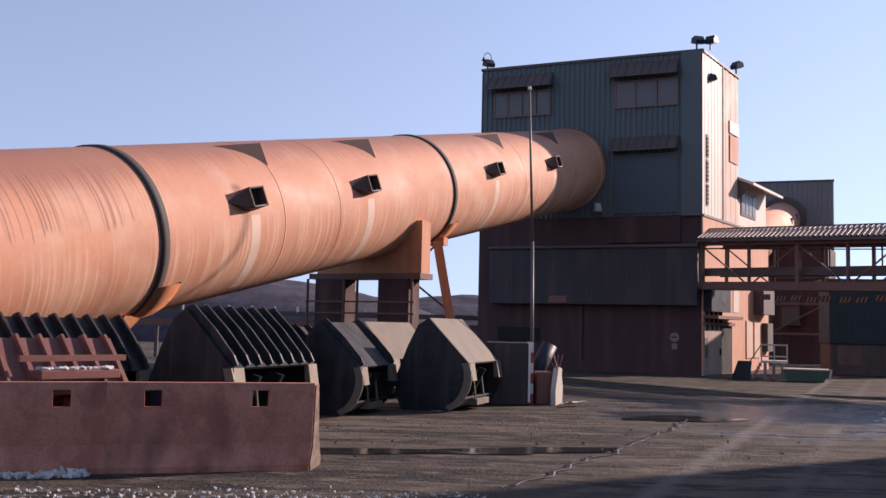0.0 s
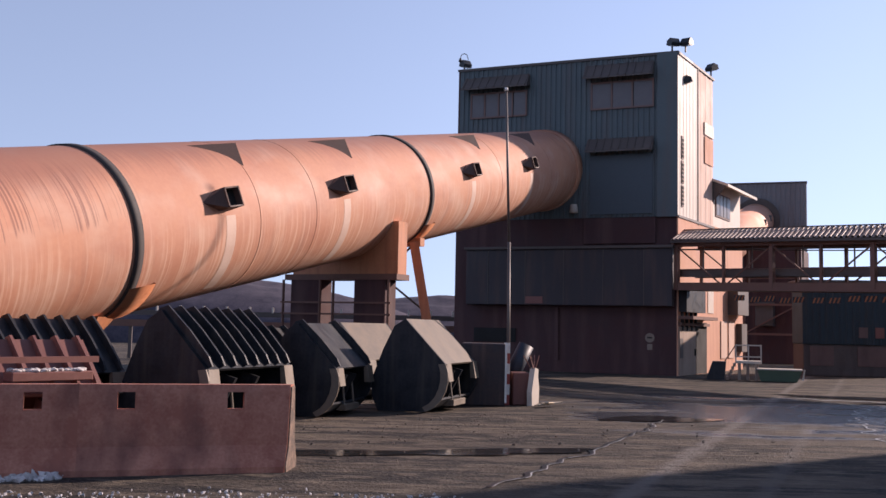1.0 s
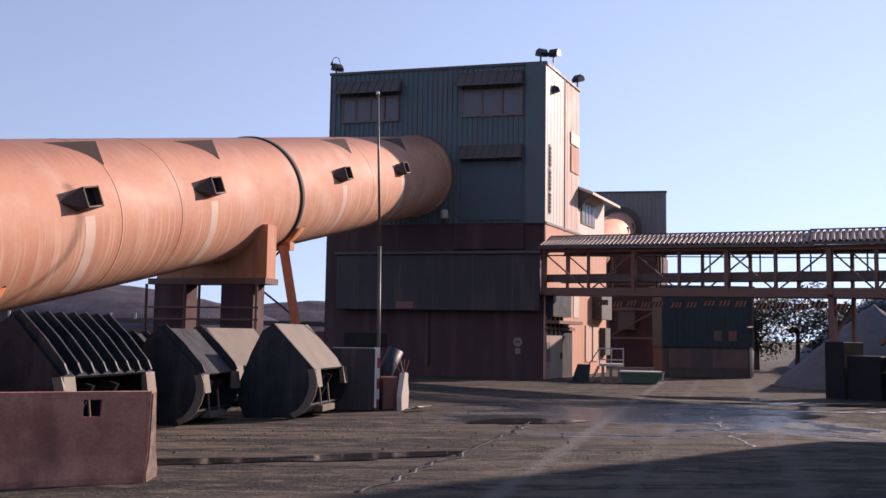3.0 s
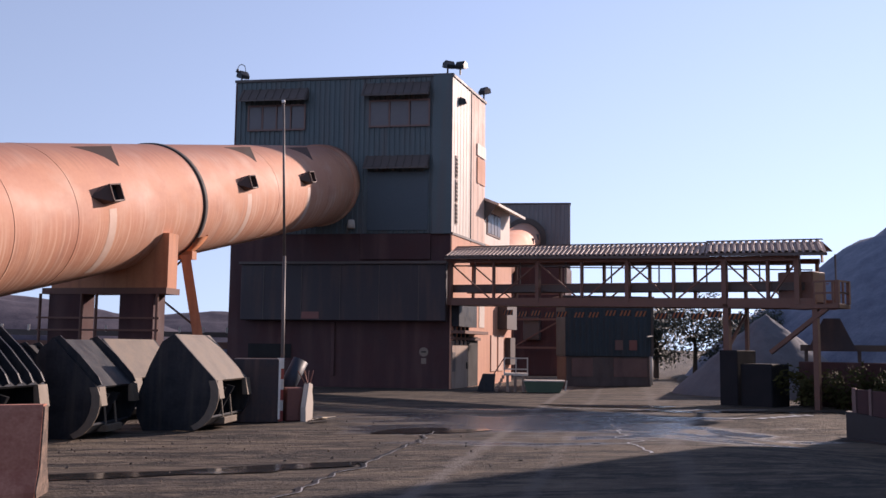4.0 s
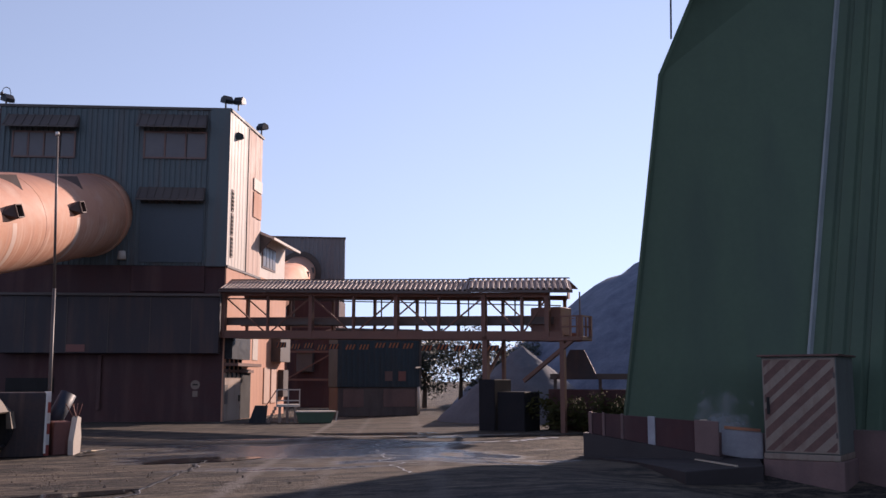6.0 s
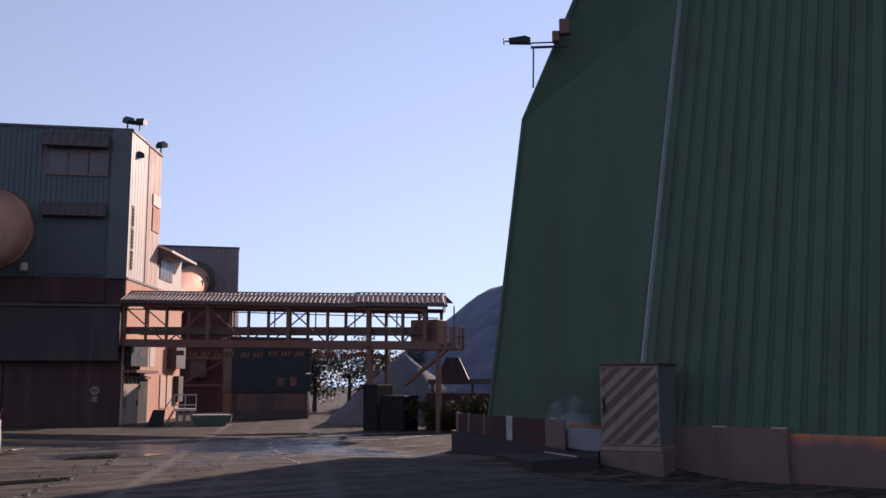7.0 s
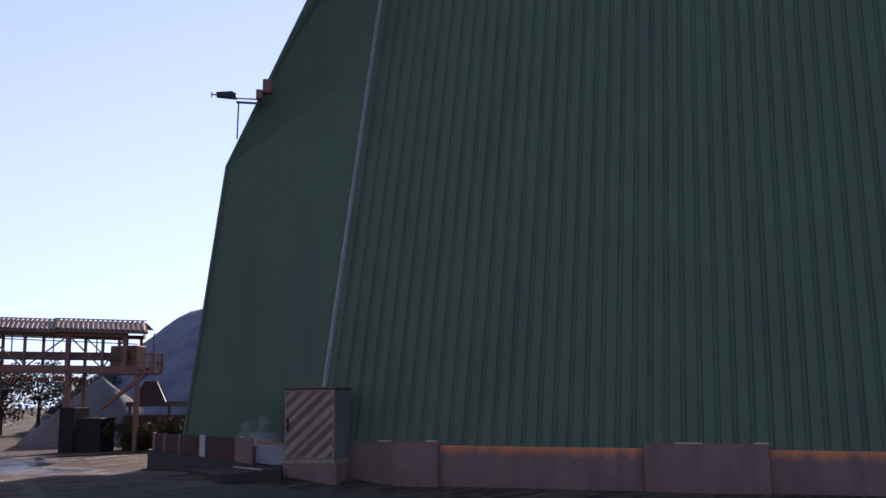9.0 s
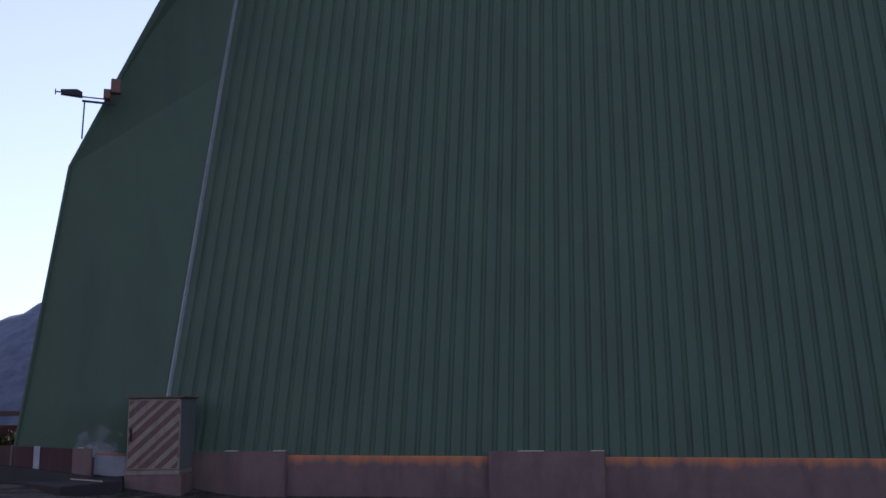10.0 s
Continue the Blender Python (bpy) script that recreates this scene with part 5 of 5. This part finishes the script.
# raised strip along the hall and its low walls
poly_block("kerbed_strip", [(18.3, 25.0), (18.5, 21.6), (17.6, 18.5), (20.8, 18.8), (22.6, 20.7), (24.2, 20.4), (20.3, 24.4)], -1.2, -0.30, M_KERB, "raised dark concrete strip along the hall", "kerb", "structure")


def along(s, o):
    p = HE + WD * s - WI * o
    return (p.x, p.y)


def wall_length(name, s0, s1, o0, o1, drop0, drop1, material, label, category):
    """A length of low wall whose top falls a little towards the near end."""
    top = lambda s: 0.50 - 0.0078 * s
    bm = bmesh.new()
    lo = [Vector((*along(s, o), top(s) + drop0)) for s, o in ((s0, o0), (s1, o0), (s1, o1), (s0, o1))]
    hi = [Vector((p.x, p.y, top(s) + drop1)) for p, s in zip(lo, (s0, s1, s1, s0))]
    va, vb = [bm.verts.new(p) for p in lo], [bm.verts.new(p) for p in hi]
    bm.faces.new(va[::-1]), bm.faces.new(vb)
    for i in range(4):
        j = (i + 1) % 4
        bm.faces.new((va[i], va[j], vb[j], vb[i]))
    bmesh.ops.bevel(bm, geom=list(bm.edges), offset=0.015, segments=1, affect="EDGES")
    return tagged(part(name, bm, material), label, category, kind="structure")


def leaked_sun_material():
    """Concrete with leaked sunlight painted orange at its upper edge, fading raggedly below it."""
    m = M_CONCRETE.copy()
    m.name = "rust_run_concrete"
    n, l = m.node_tree.nodes, m.node_tree.links
    bsdf = n["Principled BSDF"]
    colour = bsdf.inputs["Base Color"].links[0].from_socket
    tc = n.new("ShaderNodeTexCoord")
    sep = n.new("ShaderNodeSeparateXYZ")
    l.new(tc.outputs["Object"], sep.inputs[0])
    edge = n.new("ShaderNodeMath")  # depth below the sloping top edge
    edge.operation = "MULTIPLY_ADD"
    l.new(sep.outputs["Y"], edge.inputs[0])
    edge.inputs[1].default_value = -0.00813
    l.new(sep.outputs["Z"], edge.inputs[2])
    mp = n.new("ShaderNodeMapping")
    mp.inputs["Scale"].default_value = (2.2, 2.2, 0.5)
    l.new(tc.outputs["Object"], mp.inputs["Vector"])
    t = n.new("ShaderNodeTexNoise")
    t.inputs["Scale"].default_value, t.inputs["Detail"].default_value = 1.0, 6
    l.new(mp.outputs[0], t.inputs["Vector"])
    ragged = n.new("ShaderNodeMath")
    ragged.operation = "MULTIPLY_ADD"
    l.new(t.outputs["Fac"], ragged.inputs[0])
    ragged.inputs[1].default_value = 0.75
    l.new(edge.outputs[0], ragged.inputs[2])
    r = n.new("ShaderNodeMapRange")
    for k, v in zip(("From Min", "From Max", "To Min", "To Max"), (0.36, 0.80, 0.0, 1.0)):
        r.inputs[k].default_value = v
    l.new(ragged.outputs[0], r.inputs["Value"])
    x = n.new("ShaderNodeMix")
    x.data_type = "RGBA"
    l.new(r.outputs[0], x.inputs[0])
    l.new(colour, x.inputs[6])
    x.inputs[7].default_value = (0.66, 0.20, 0.075, 1)
    l.new(x.outputs[2], bsdf.inputs["Base Color"])
    return m


M_SUNBAND = leaked_sun_material()
wall_length("base_wall", 0.3, 58, 0.27, -0.5, -1.8, 0.015, M_SUNBAND, "low ore-stained concrete wall under the cladding, leaked sunlight painted along its top", "low wall")


def pilaster(pts, z1, edges, label):
    p = thing("pilaster", Matrix.Translation((*along(*pts[0]), 0)), label, "buttress", "buttresses of the hall")
    org = Vector((*along(*pts[0]), 0))
    loc = lambda s, o, z=0.0: Vector((*along(s, o), z)) - org

    def body(bm):
        prism(bm, [loc(s, o, -1.3) for s, o in pts], (0, 0, z1 + 1.3))
        bmesh.ops.bevel(bm, geom=list(bm.edges), offset=0.03, segments=2, affect="EDGES")

    quick("block", M_CONCRETE, p, body)
    # Pale strips stand in for sun glints along the block's top.
    for s0, s1 in edges:
        quick("chipped_edge", M_WOOD, p, lambda bm: prism(bm, [loc(s0, 0.57, z1), loc(s1, 0.57, z1), loc(s1, 0.36, z1), loc(s0, 0.36, z1)], (0, 0, 0.035)), "pale strip painted as a sun glint on the top edge")


pilaster([(0.6, 0.3), (1.0, 0.62), (3.84, 0.76), (5.73, 0.58), (5.73, 0.0), (0.6, 0.0)], 0.64, ((3.1, 3.6), (5.2, 5.7)), "broad angular concrete buttress beside the cabinet")
pilaster([(14.04, 0.58), (18.51, 0.58), (18.51, 0.0), (14.04, 0.0)], 0.60, ((15.2, 16.2), (18.0, 18.5)), "concrete buttress block under the green cladding")
fd = (HF - HE).normalized()
fn = Vector((-fd.y, fd.x, 0))


def falong(s, o):
    p = HE + fd * s + fn * o
    return (p.x, p.y)


poly_block("base_wall", [falong(0.1, 0.22), falong(5.75, 0.22), falong(5.75, -0.2), falong(0.1, -0.2)], -0.9, 0.44, M_CONCRETE, "low concrete wall under the smooth cladding", "low wall", "structure")


def panel_wall():
    a, b = Vector((18.62, 24.05, 0)), Vector((21.40, 21.15, 0))
    f = thing("panel_wall", Matrix.LocRotScale(a, Euler((0, 0, math.atan2(b.y - a.y, b.x - a.x))), None), "low wall of dark red panels between concrete posts", "low wall")
    top = lambda s: 1.12 - 0.068 * s
    low = lambda s: 0.42 - 0.16 * s

    def slab(bm, s0, s1, y0, y1, raise_by=0.0):
        prism(bm, [(s0, y0, low(s0)), (s1, y0, low(s1)), (s1, y0, top(s1) + raise_by), (s0, y0, top(s0) + raise_by)], (0, y1 - y0, 0))
        bmesh.ops.bevel(bm, geom=list(bm.edges), offset=0.012, segments=1, affect="EDGES")

    for s0, s1 in ((0.06, 0.39), (0.47, 0.98), (1.07, 1.84), (2.07, 3.28)):
        quick("panel", M_REDWALL, f, lambda bm: slab(bm, s0, s1, 0.06, 0.16, -0.03), "dark red panel")
    for s0, s1, m, label in ((-0.05, 0.06, M_CONCRETE, "concrete post"), (0.39, 0.47, M_CONCRETE, "concrete post"), (0.98, 1.07, M_CONCRETE, "concrete post"), (1.84, 2.07, M_PALEWASH, "white-washed concrete post"), (3.28, 4.02, M_CONCRETE, "broad grey end post")):
        quick("post", m, f, lambda bm: slab(bm, s0, s1, 0.0, 0.22), label)
    quick("footing", M_KERB, f, lambda bm: prism(bm, [(-0.2, -0.12, -0.8), (4.1, -0.12, -0.8), (4.1, -0.12, low(4.1)), (-0.2, -0.12, low(-0.2))], (0, 0.5, 0)), "dark concrete footing")
    boxes("cap_stone", M_WOOD, f, (3.45, 0.02, 0.87), (3.68, 0.14, 0.91), 0.01, "pale chip on the post")


panel_wall()


def white_slab():
    w = thing("white_slab", pose(21.95, 21.62, -0.30, 0, 0, -46), "white-washed concrete slab beside the cabinet", "slab")

    def body(bm):
        prism(bm, [(0, 0, 0.1), (1.25, 0, -0.1), (1.25, 0, 0.80), (0.02, 0, 0.90)], (0, 0.3, 0))
        bmesh.ops.bevel(bm, geom=list(bm.edges), offset=0.03, segments=2, affect="EDGES")

    quick("slab", M_PALEWASH, w, body)
    quick("top_edge", M_TOPEDGE, w, lambda bm: prism(bm, [(0.1, -0.01, 0.905), (1.2, -0.01, 0.82), (1.2, -0.01, 0.90), (0.1, -0.01, 0.985)], (0, 0.3, 0)), "orange top edge")


M_TOPEDGE = mat("orange_top_edge", (0.42, 0.14, 0.07), (0.62, 0.26, 0.13), 0.7, 0, 1.5, 12, 0.1, (0.16, 0.075, 0.06), 0.75, (1.2, 1.2, 0.3))
white_slab()

# striped electrical cabinet on a tall plinth
CAB_AT = pose(21.48, 19.37, -0.11, 0, 0, -62)
cab = thing("electrical_cabinet", CAB_AT, "weathered beige electrical cabinet with faded red diagonal stripes", "electrical cabinet")
CW, CD, CH = 2.1, 2.35, 2.93


def clip(ps, inside, cross):
    out = []
    for i in range(len(ps)):
        p, q = ps[i - 1], ps[i]
        if inside(q):
            if not inside(p):
                out.append(cross(p, q))
            out.append(q)
        elif inside(p):
            out.append(cross(p, q))
    return out


def level_cut(zc):
    return lambda p, q: (p[0] + (q[0] - p[0]) * (zc - p[1]) / (q[1] - p[1]), zc)


def build_cabinet():
    boxes("plinth", M_CONCRETE, cab, (-0.05, -0.02, -1.1), (CW + 0.1, CD, -0.05), 0.03, "dark red-grey concrete plinth")
    boxes("sill", M_CAB, cab, (-0.02, -0.03, -0.05), (CW + 0.02, CD, 0.12), 0.015, "beige base sill")
    boxes("body", M_CABSIDE, cab, (0, 0.03, 0.12), (CW, CD, CH), 0.015, "grey-green cabinet side")
    boxes("roof", M_STRIPE, cab, (-0.10, -0.10, CH), (CW + 0.10, CD + 0.08, CH + 0.06), 0.01, "rust-red cabinet roof")
    d = boxes("door", M_CAB, cab, (0.03, -0.01, 0.16), (CW - 0.02, 0.03, CH - 0.06), 0.006, "beige door with red diagonal stripes")
    x0, x1, z0, z1 = 0.06, CW - 0.06, 0.2, CH - 0.1
    for k in range(9):
        c = -1.75 + k * 0.52
        wide = 0.22 + 0.06 * ((k * 7) % 3)
        poly = [(x0, z0 + c), (x1, z0 + c + (x1 - x0) * 0.92), (x1, z0 + c + wide + (x1 - x0) * 0.92), (x0, z0 + c + wide)]
        poly = clip(poly, lambda p: p[1] >= z0, level_cut(z0))
        poly = clip(poly, lambda p: p[1] <= z1, level_cut(z1)) if len(poly) > 2 else poly
        if len(poly) > 2:
            quick("stripe", M_STRIPE, d, lambda bm: prism(bm, [(x, -0.014, z) for x, z in poly], (0, 0.003, 0)), "faded red diagonal stripe")
    boxes("handle", M_BLACK, d, (0.12, -0.06, 1.25), (0.2, -0.01, 1.75), 0.008)
    for z in (0.6, 2.3):
        boxes("hinge", M_HOOD, d, (CW - 0.08, -0.03, z), (CW - 0.03, 0.0, z + 0.16), 0.004)


M_CABSIDE = mat("grey_green_cabinet_paint", (0.115, 0.125, 0.115), (0.16, 0.165, 0.15), 0.65, 0, 1.5, 16, 0.08, (0.10, 0.085, 0.075), 0.5, (2.5, 2.5, 0.6))
build_cabinet()


# ---- floodlight bracket on the hall's far edge ----
mast2 = thing("hall_floodlight", Matrix.LocRotScale(Vector((22.6, 24.05, 14.42)), Euler((0, 0, radians(-42))), Vector((0.75, 0.75, 0.75))), "black floodlight on a braced bracket at the hall's edge", "floodlight")
tubes("stay", M_BLACKST, mast2, (0, 0, 0), (0.05, 0, 2.35), 0.045, n=8)
bars("arm", M_BLACKST, mast2, (-0.1, 0, 2.35), (1.9, 0.1, 2.35), 0.1, 0.12)
bars("upper_arm", M_BARESTEEL, mast2, (-1.3, 0, 2.62), (1.6, 0.1, 2.62), 0.07)
quick("housing", M_BLACKST, mast2, lambda bm: prism(bm, [(-1.3, -0.2, 2.66), (-1.32, -0.2, 2.9), (-0.4, -0.2, 3.0), (-0.1, -0.2, 2.86), (-0.08, -0.2, 2.58)], (0, 0.45, 0)))
bars("end_fitting", M_BLACKST, mast2, (-1.6, 0, 2.6), (-1.6, 0, 2.95), 0.07)
bars("end_stub", M_BLACKST, mast2, (-1.6, 0, 2.78), (-1.3, 0, 2.78), 0.07)
quick("gear_box", M_BRIDGE, mast2, lambda bm: [box(bm, (1.1, -0.2, 2.6), (1.5, 0.3, 3.2), 0.04), box(bm, (1.5, -0.2, 3.0), (2.1, 0.3, 3.9), 0.06)][0], "rusty gear box")

# ---- cracks, tyre tracks, snow ----
M_ICE = mat("pale_ice_line", (0.40, 0.39, 0.38), (0.55, 0.54, 0.53), 0.35, 0, 3, 20, 0.1)
M_TAR = mat("dark_tar_seam", (0.018, 0.017, 0.016), (0.03, 0.028, 0.026), 0.35, 0, 2, 20, 0.1)


def ribbon(name, pts, width, material, seed, label, category, z=0.02, wobble=0.25, gaps=0.0):
    rnd = random.Random(seed)
    bm = bmesh.new()
    prev = None
    n = 60
    for k in range(n + 1):
        t = k / n * (len(pts) - 1)
        i = min(int(t), len(pts) - 2)
        p = Vector((*pts[i], 0)).lerp(Vector((*pts[i + 1], 0)), t - i)
        d = (Vector((*pts[i + 1], 0)) - Vector((*pts[i], 0))).normalized()
        nn = Vector((-d.y, d.x, 0))
        p = p + nn * noise.noise(Vector((k * 0.23, seed, 0))) * wobble
        w = width * (0.5 + 0.9 * abs(noise.noise(Vector((k * 0.4, seed + 5, 0)))) + 0.2 * rnd.random())
        p.z = ground_z(p.x, p.y)
        q = [bm.verts.new(p - nn * w), bm.verts.new(p + nn * w)]
        if prev and rnd.random() >= gaps:
            bm.faces.new((prev[0], prev[1], q[1], q[0]))
        prev = q
    ob = part(name, bm, material)
    ob.location.z = z
    tagged(ob, label, category, kind="structure")


ribbon("crack", [(1.0, 13.6), (2.6, 16.6), (4.6, 20.6), (6.2, 24.2)], 0.055, M_TAR, 3, "dark tar seam across the asphalt", "crack", 0.017, 0.3)
ribbon("ice_line", [(1.05, 13.6), (2.65, 16.6), (4.65, 20.6), (6.25, 24.2)], 0.013, M_ICE, 3, "pale ice along the seam", "ice", 0.018, 0.3)
ribbon("ice_line", [(9.4, 18.6), (10.2, 21.2), (11.0, 23.6), (12.0, 26.2), (13.4, 28.8)], 0.032, M_ICE, 8, "thin line of pale ice on the road", "ice", 0.018, 0.5)
ribbon("ice_line", [(14.2, 28.2), (17.5, 27.4), (20.5, 28.6)], 0.20, M_ICE, 12, "thin line of pale ice on the road", "ice", 0.018, 0.6)
ribbon("ice_line", [(12.5, 33.2), (16.5, 31.6), (20.5, 31.2)], 0.12, M_ICE, 17, "thin line of pale ice on the road", "ice", 0.018, 0.5)

def scatter_lumps():
    rnd = random.Random(9)
    bm = bmesh.new()
    for k in range(700):
        if k < 260:
            x = rnd.uniform(-6.9, -5.0)
            y, r = 13.45 + (x + 6.3) * 0.33 + rnd.gauss(-0.05, 0.11), rnd.uniform(0.02, 0.085)
        else:
            x = rnd.uniform(-6.2, 0.6)
            y, r = 12.6 + 0.08 * x + rnd.gauss(0, 0.3), 0.008 + 0.028 * rnd.random() ** 2
        m = Matrix.Translation((x, y, r * 0.3)) @ pose(0, 0, 0, rnd.uniform(0, 90), rnd.uniform(0, 90), rnd.uniform(0, 360)) @ Matrix.Diagonal((r, r * rnd.uniform(0.5, 1.4), r * rnd.uniform(0.4, 0.9), 1))
        made = bmesh.ops.create_icosphere(bm, subdivisions=1, radius=1.0, matrix=m)["verts"]
        for v in made:
            v.co += Vector((rnd.gauss(0, 1), rnd.gauss(0, 1), rnd.gauss(0, 1))) * r * 0.22
    ob = part("snow_lumps", bm, M_SNOW)
    tagged(ob, "scattered lumps of dirty snow and gravel by the barrier", "snow", kind="stuff")


scatter_lumps()


def bucket_snow():
    rnd = random.Random(21)
    bm = bmesh.new()
    for _ in range(70):
        r = rnd.uniform(0.03, 0.06)
        m = Matrix.Translation((rnd.uniform(0.66, 0.92), rnd.uniform(1.0, 2.2), 1.36 + r * 0.35)) @ Matrix.Diagonal((r, r * 1.4, r * 0.7, 1))
        for v in bmesh.ops.create_icosphere(bm, subdivisions=1, radius=1.0, matrix=m)["verts"]:
            v.co += Vector((rnd.gauss(0, 1), rnd.gauss(0, 1), rnd.gauss(0, 0.5))) * r * 0.18
    ob = part("snow_lumps", bm, M_SNOW)
    ob.matrix_world = red.matrix_world.copy()
    tagged(ob, "old snow lying on the red bucket's wear plate", "snow", kind="stuff")


bucket_snow()

# ---- lath on the strip, lime dust on the hall ----
lath = thing("lath", pose(20.45, 21.25, -0.295, 0, 0, -105), "pale wooden lath lying on the strip", "plank")
boxes("board", M_WOOD, lath, (0, 0, 0), (2.4, 0.10, 0.04), 0.004)


def dust_material():
    m = bpy.data.materials.new("thrown_lime_dust")
    m.use_nodes = True
    n, l = m.node_tree.nodes, m.node_tree.links
    bsdf = n["Principled BSDF"]
    bsdf.inputs["Base Color"].default_value = (0.34, 0.36, 0.37, 1)
    bsdf.inputs["Roughness"].default_value = 0.95
    tc = n.new("ShaderNodeTexCoord")
    t = n.new("ShaderNodeTexNoise")
    t.inputs["Scale"].default_value, t.inputs["Detail"].default_value = 2.2, 8
    l.new(tc.outputs["Object"], t.inputs["Vector"])
    g = n.new("ShaderNodeVectorMath")
    g.operation = "LENGTH"
    mp = n.new("ShaderNodeMapping")
    mp.inputs["Scale"].default_value = (1.0, 1.0, 0.75)
    l.new(tc.outputs["Object"], mp.inputs["Vector"])
    l.new(mp.outputs[0], g.inputs[0])
    a = n.new("ShaderNodeMath")
    a.operation = "MULTIPLY_ADD"
    l.new(g.outputs["Value"], a.inputs[0])
    a.inputs[1].default_value = -0.42
    l.new(t.outputs["Fac"], a.inputs[2])
    r = n.new("ShaderNodeMapRange")
    for k, v in zip(("From Min", "From Max", "To Min", "To Max"), (0.05, 0.5, 0.0, 0.8)):
        r.inputs[k].default_value = v
    l.new(a.outputs[0], r.inputs["Value"])
    l.new(r.outputs[0], bsdf.inputs["Alpha"])
    return m


def lime_dust():
    c = hall_point(0, 1).lerp(hall_point(0, 0), 0.45)
    up = (hall_point(1, 1).lerp(hall_point(1, 0), 0.45) - c).normalized()
    run = (hall_point(0, 0) - hall_point(0, 1)).normalized()
    nrm = run.cross(up).normalized()
    if nrm.x > 0:
        nrm = -nrm
    bm = bmesh.new()
    pts = [(-1.2, -0.1), (1.2, -0.1), (1.25, 0.6), (0.8, 1.3), (0.2, 1.9), (-0.3, 1.8), (-0.9, 1.2), (-1.2, 0.5)]
    bm.faces.new([bm.verts.new(run * a + up * b + nrm * 0.03) for a, b in pts])
    ob = part("lime_dust", bm, dust_material())
    ob.location = c
    tagged(ob, "pale lime dust thrown against the green wall", "dust mark", kind="structure")


lime_dust()


def yard_stones():
    """Loose stones and clods over the trodden part of the yard."""
    rnd = random.Random(31)
    bm = bmesh.new()
    for k in range(420):
        x, y = rnd.uniform(-3.5, 9.0), 15.0 + 14.0 * rnd.random() ** 1.3
        if rnd.random() < 0.5:
            x, y = rnd.gauss(0.8, 2.2), rnd.gauss(21.0, 2.2)
        if y < 15.4 + 0.25 * x:
            continue
        r = 0.006 + 0.022 * rnd.random() ** 3
        m = Matrix.Translation((x, y, r * 0.25 + 0.006)) @ pose(0, 0, 0, rnd.uniform(0, 90), rnd.uniform(0, 90), rnd.uniform(0, 360)) @ Matrix.Diagonal((r * rnd.uniform(0.8, 2.0), r, r * rnd.uniform(0.4, 0.8), 1))
        for v in bmesh.ops.create_icosphere(bm, subdivisions=1, radius=1.0, matrix=m)["verts"]:
            v.co += Vector((rnd.gauss(0, 1), rnd.gauss(0, 1), rnd.gauss(0, 0.6))) * r * 0.2
    ob = part("yard_stones", bm, M_STONE)
    tagged(ob, "loose brown stones and clods on the asphalt", "stones", kind="stuff")


M_STONE = mat("brown_yard_stone", (0.11, 0.088, 0.070), (0.22, 0.175, 0.14), 0.9, 0, 4, 25, 0.3)
yard_stones()
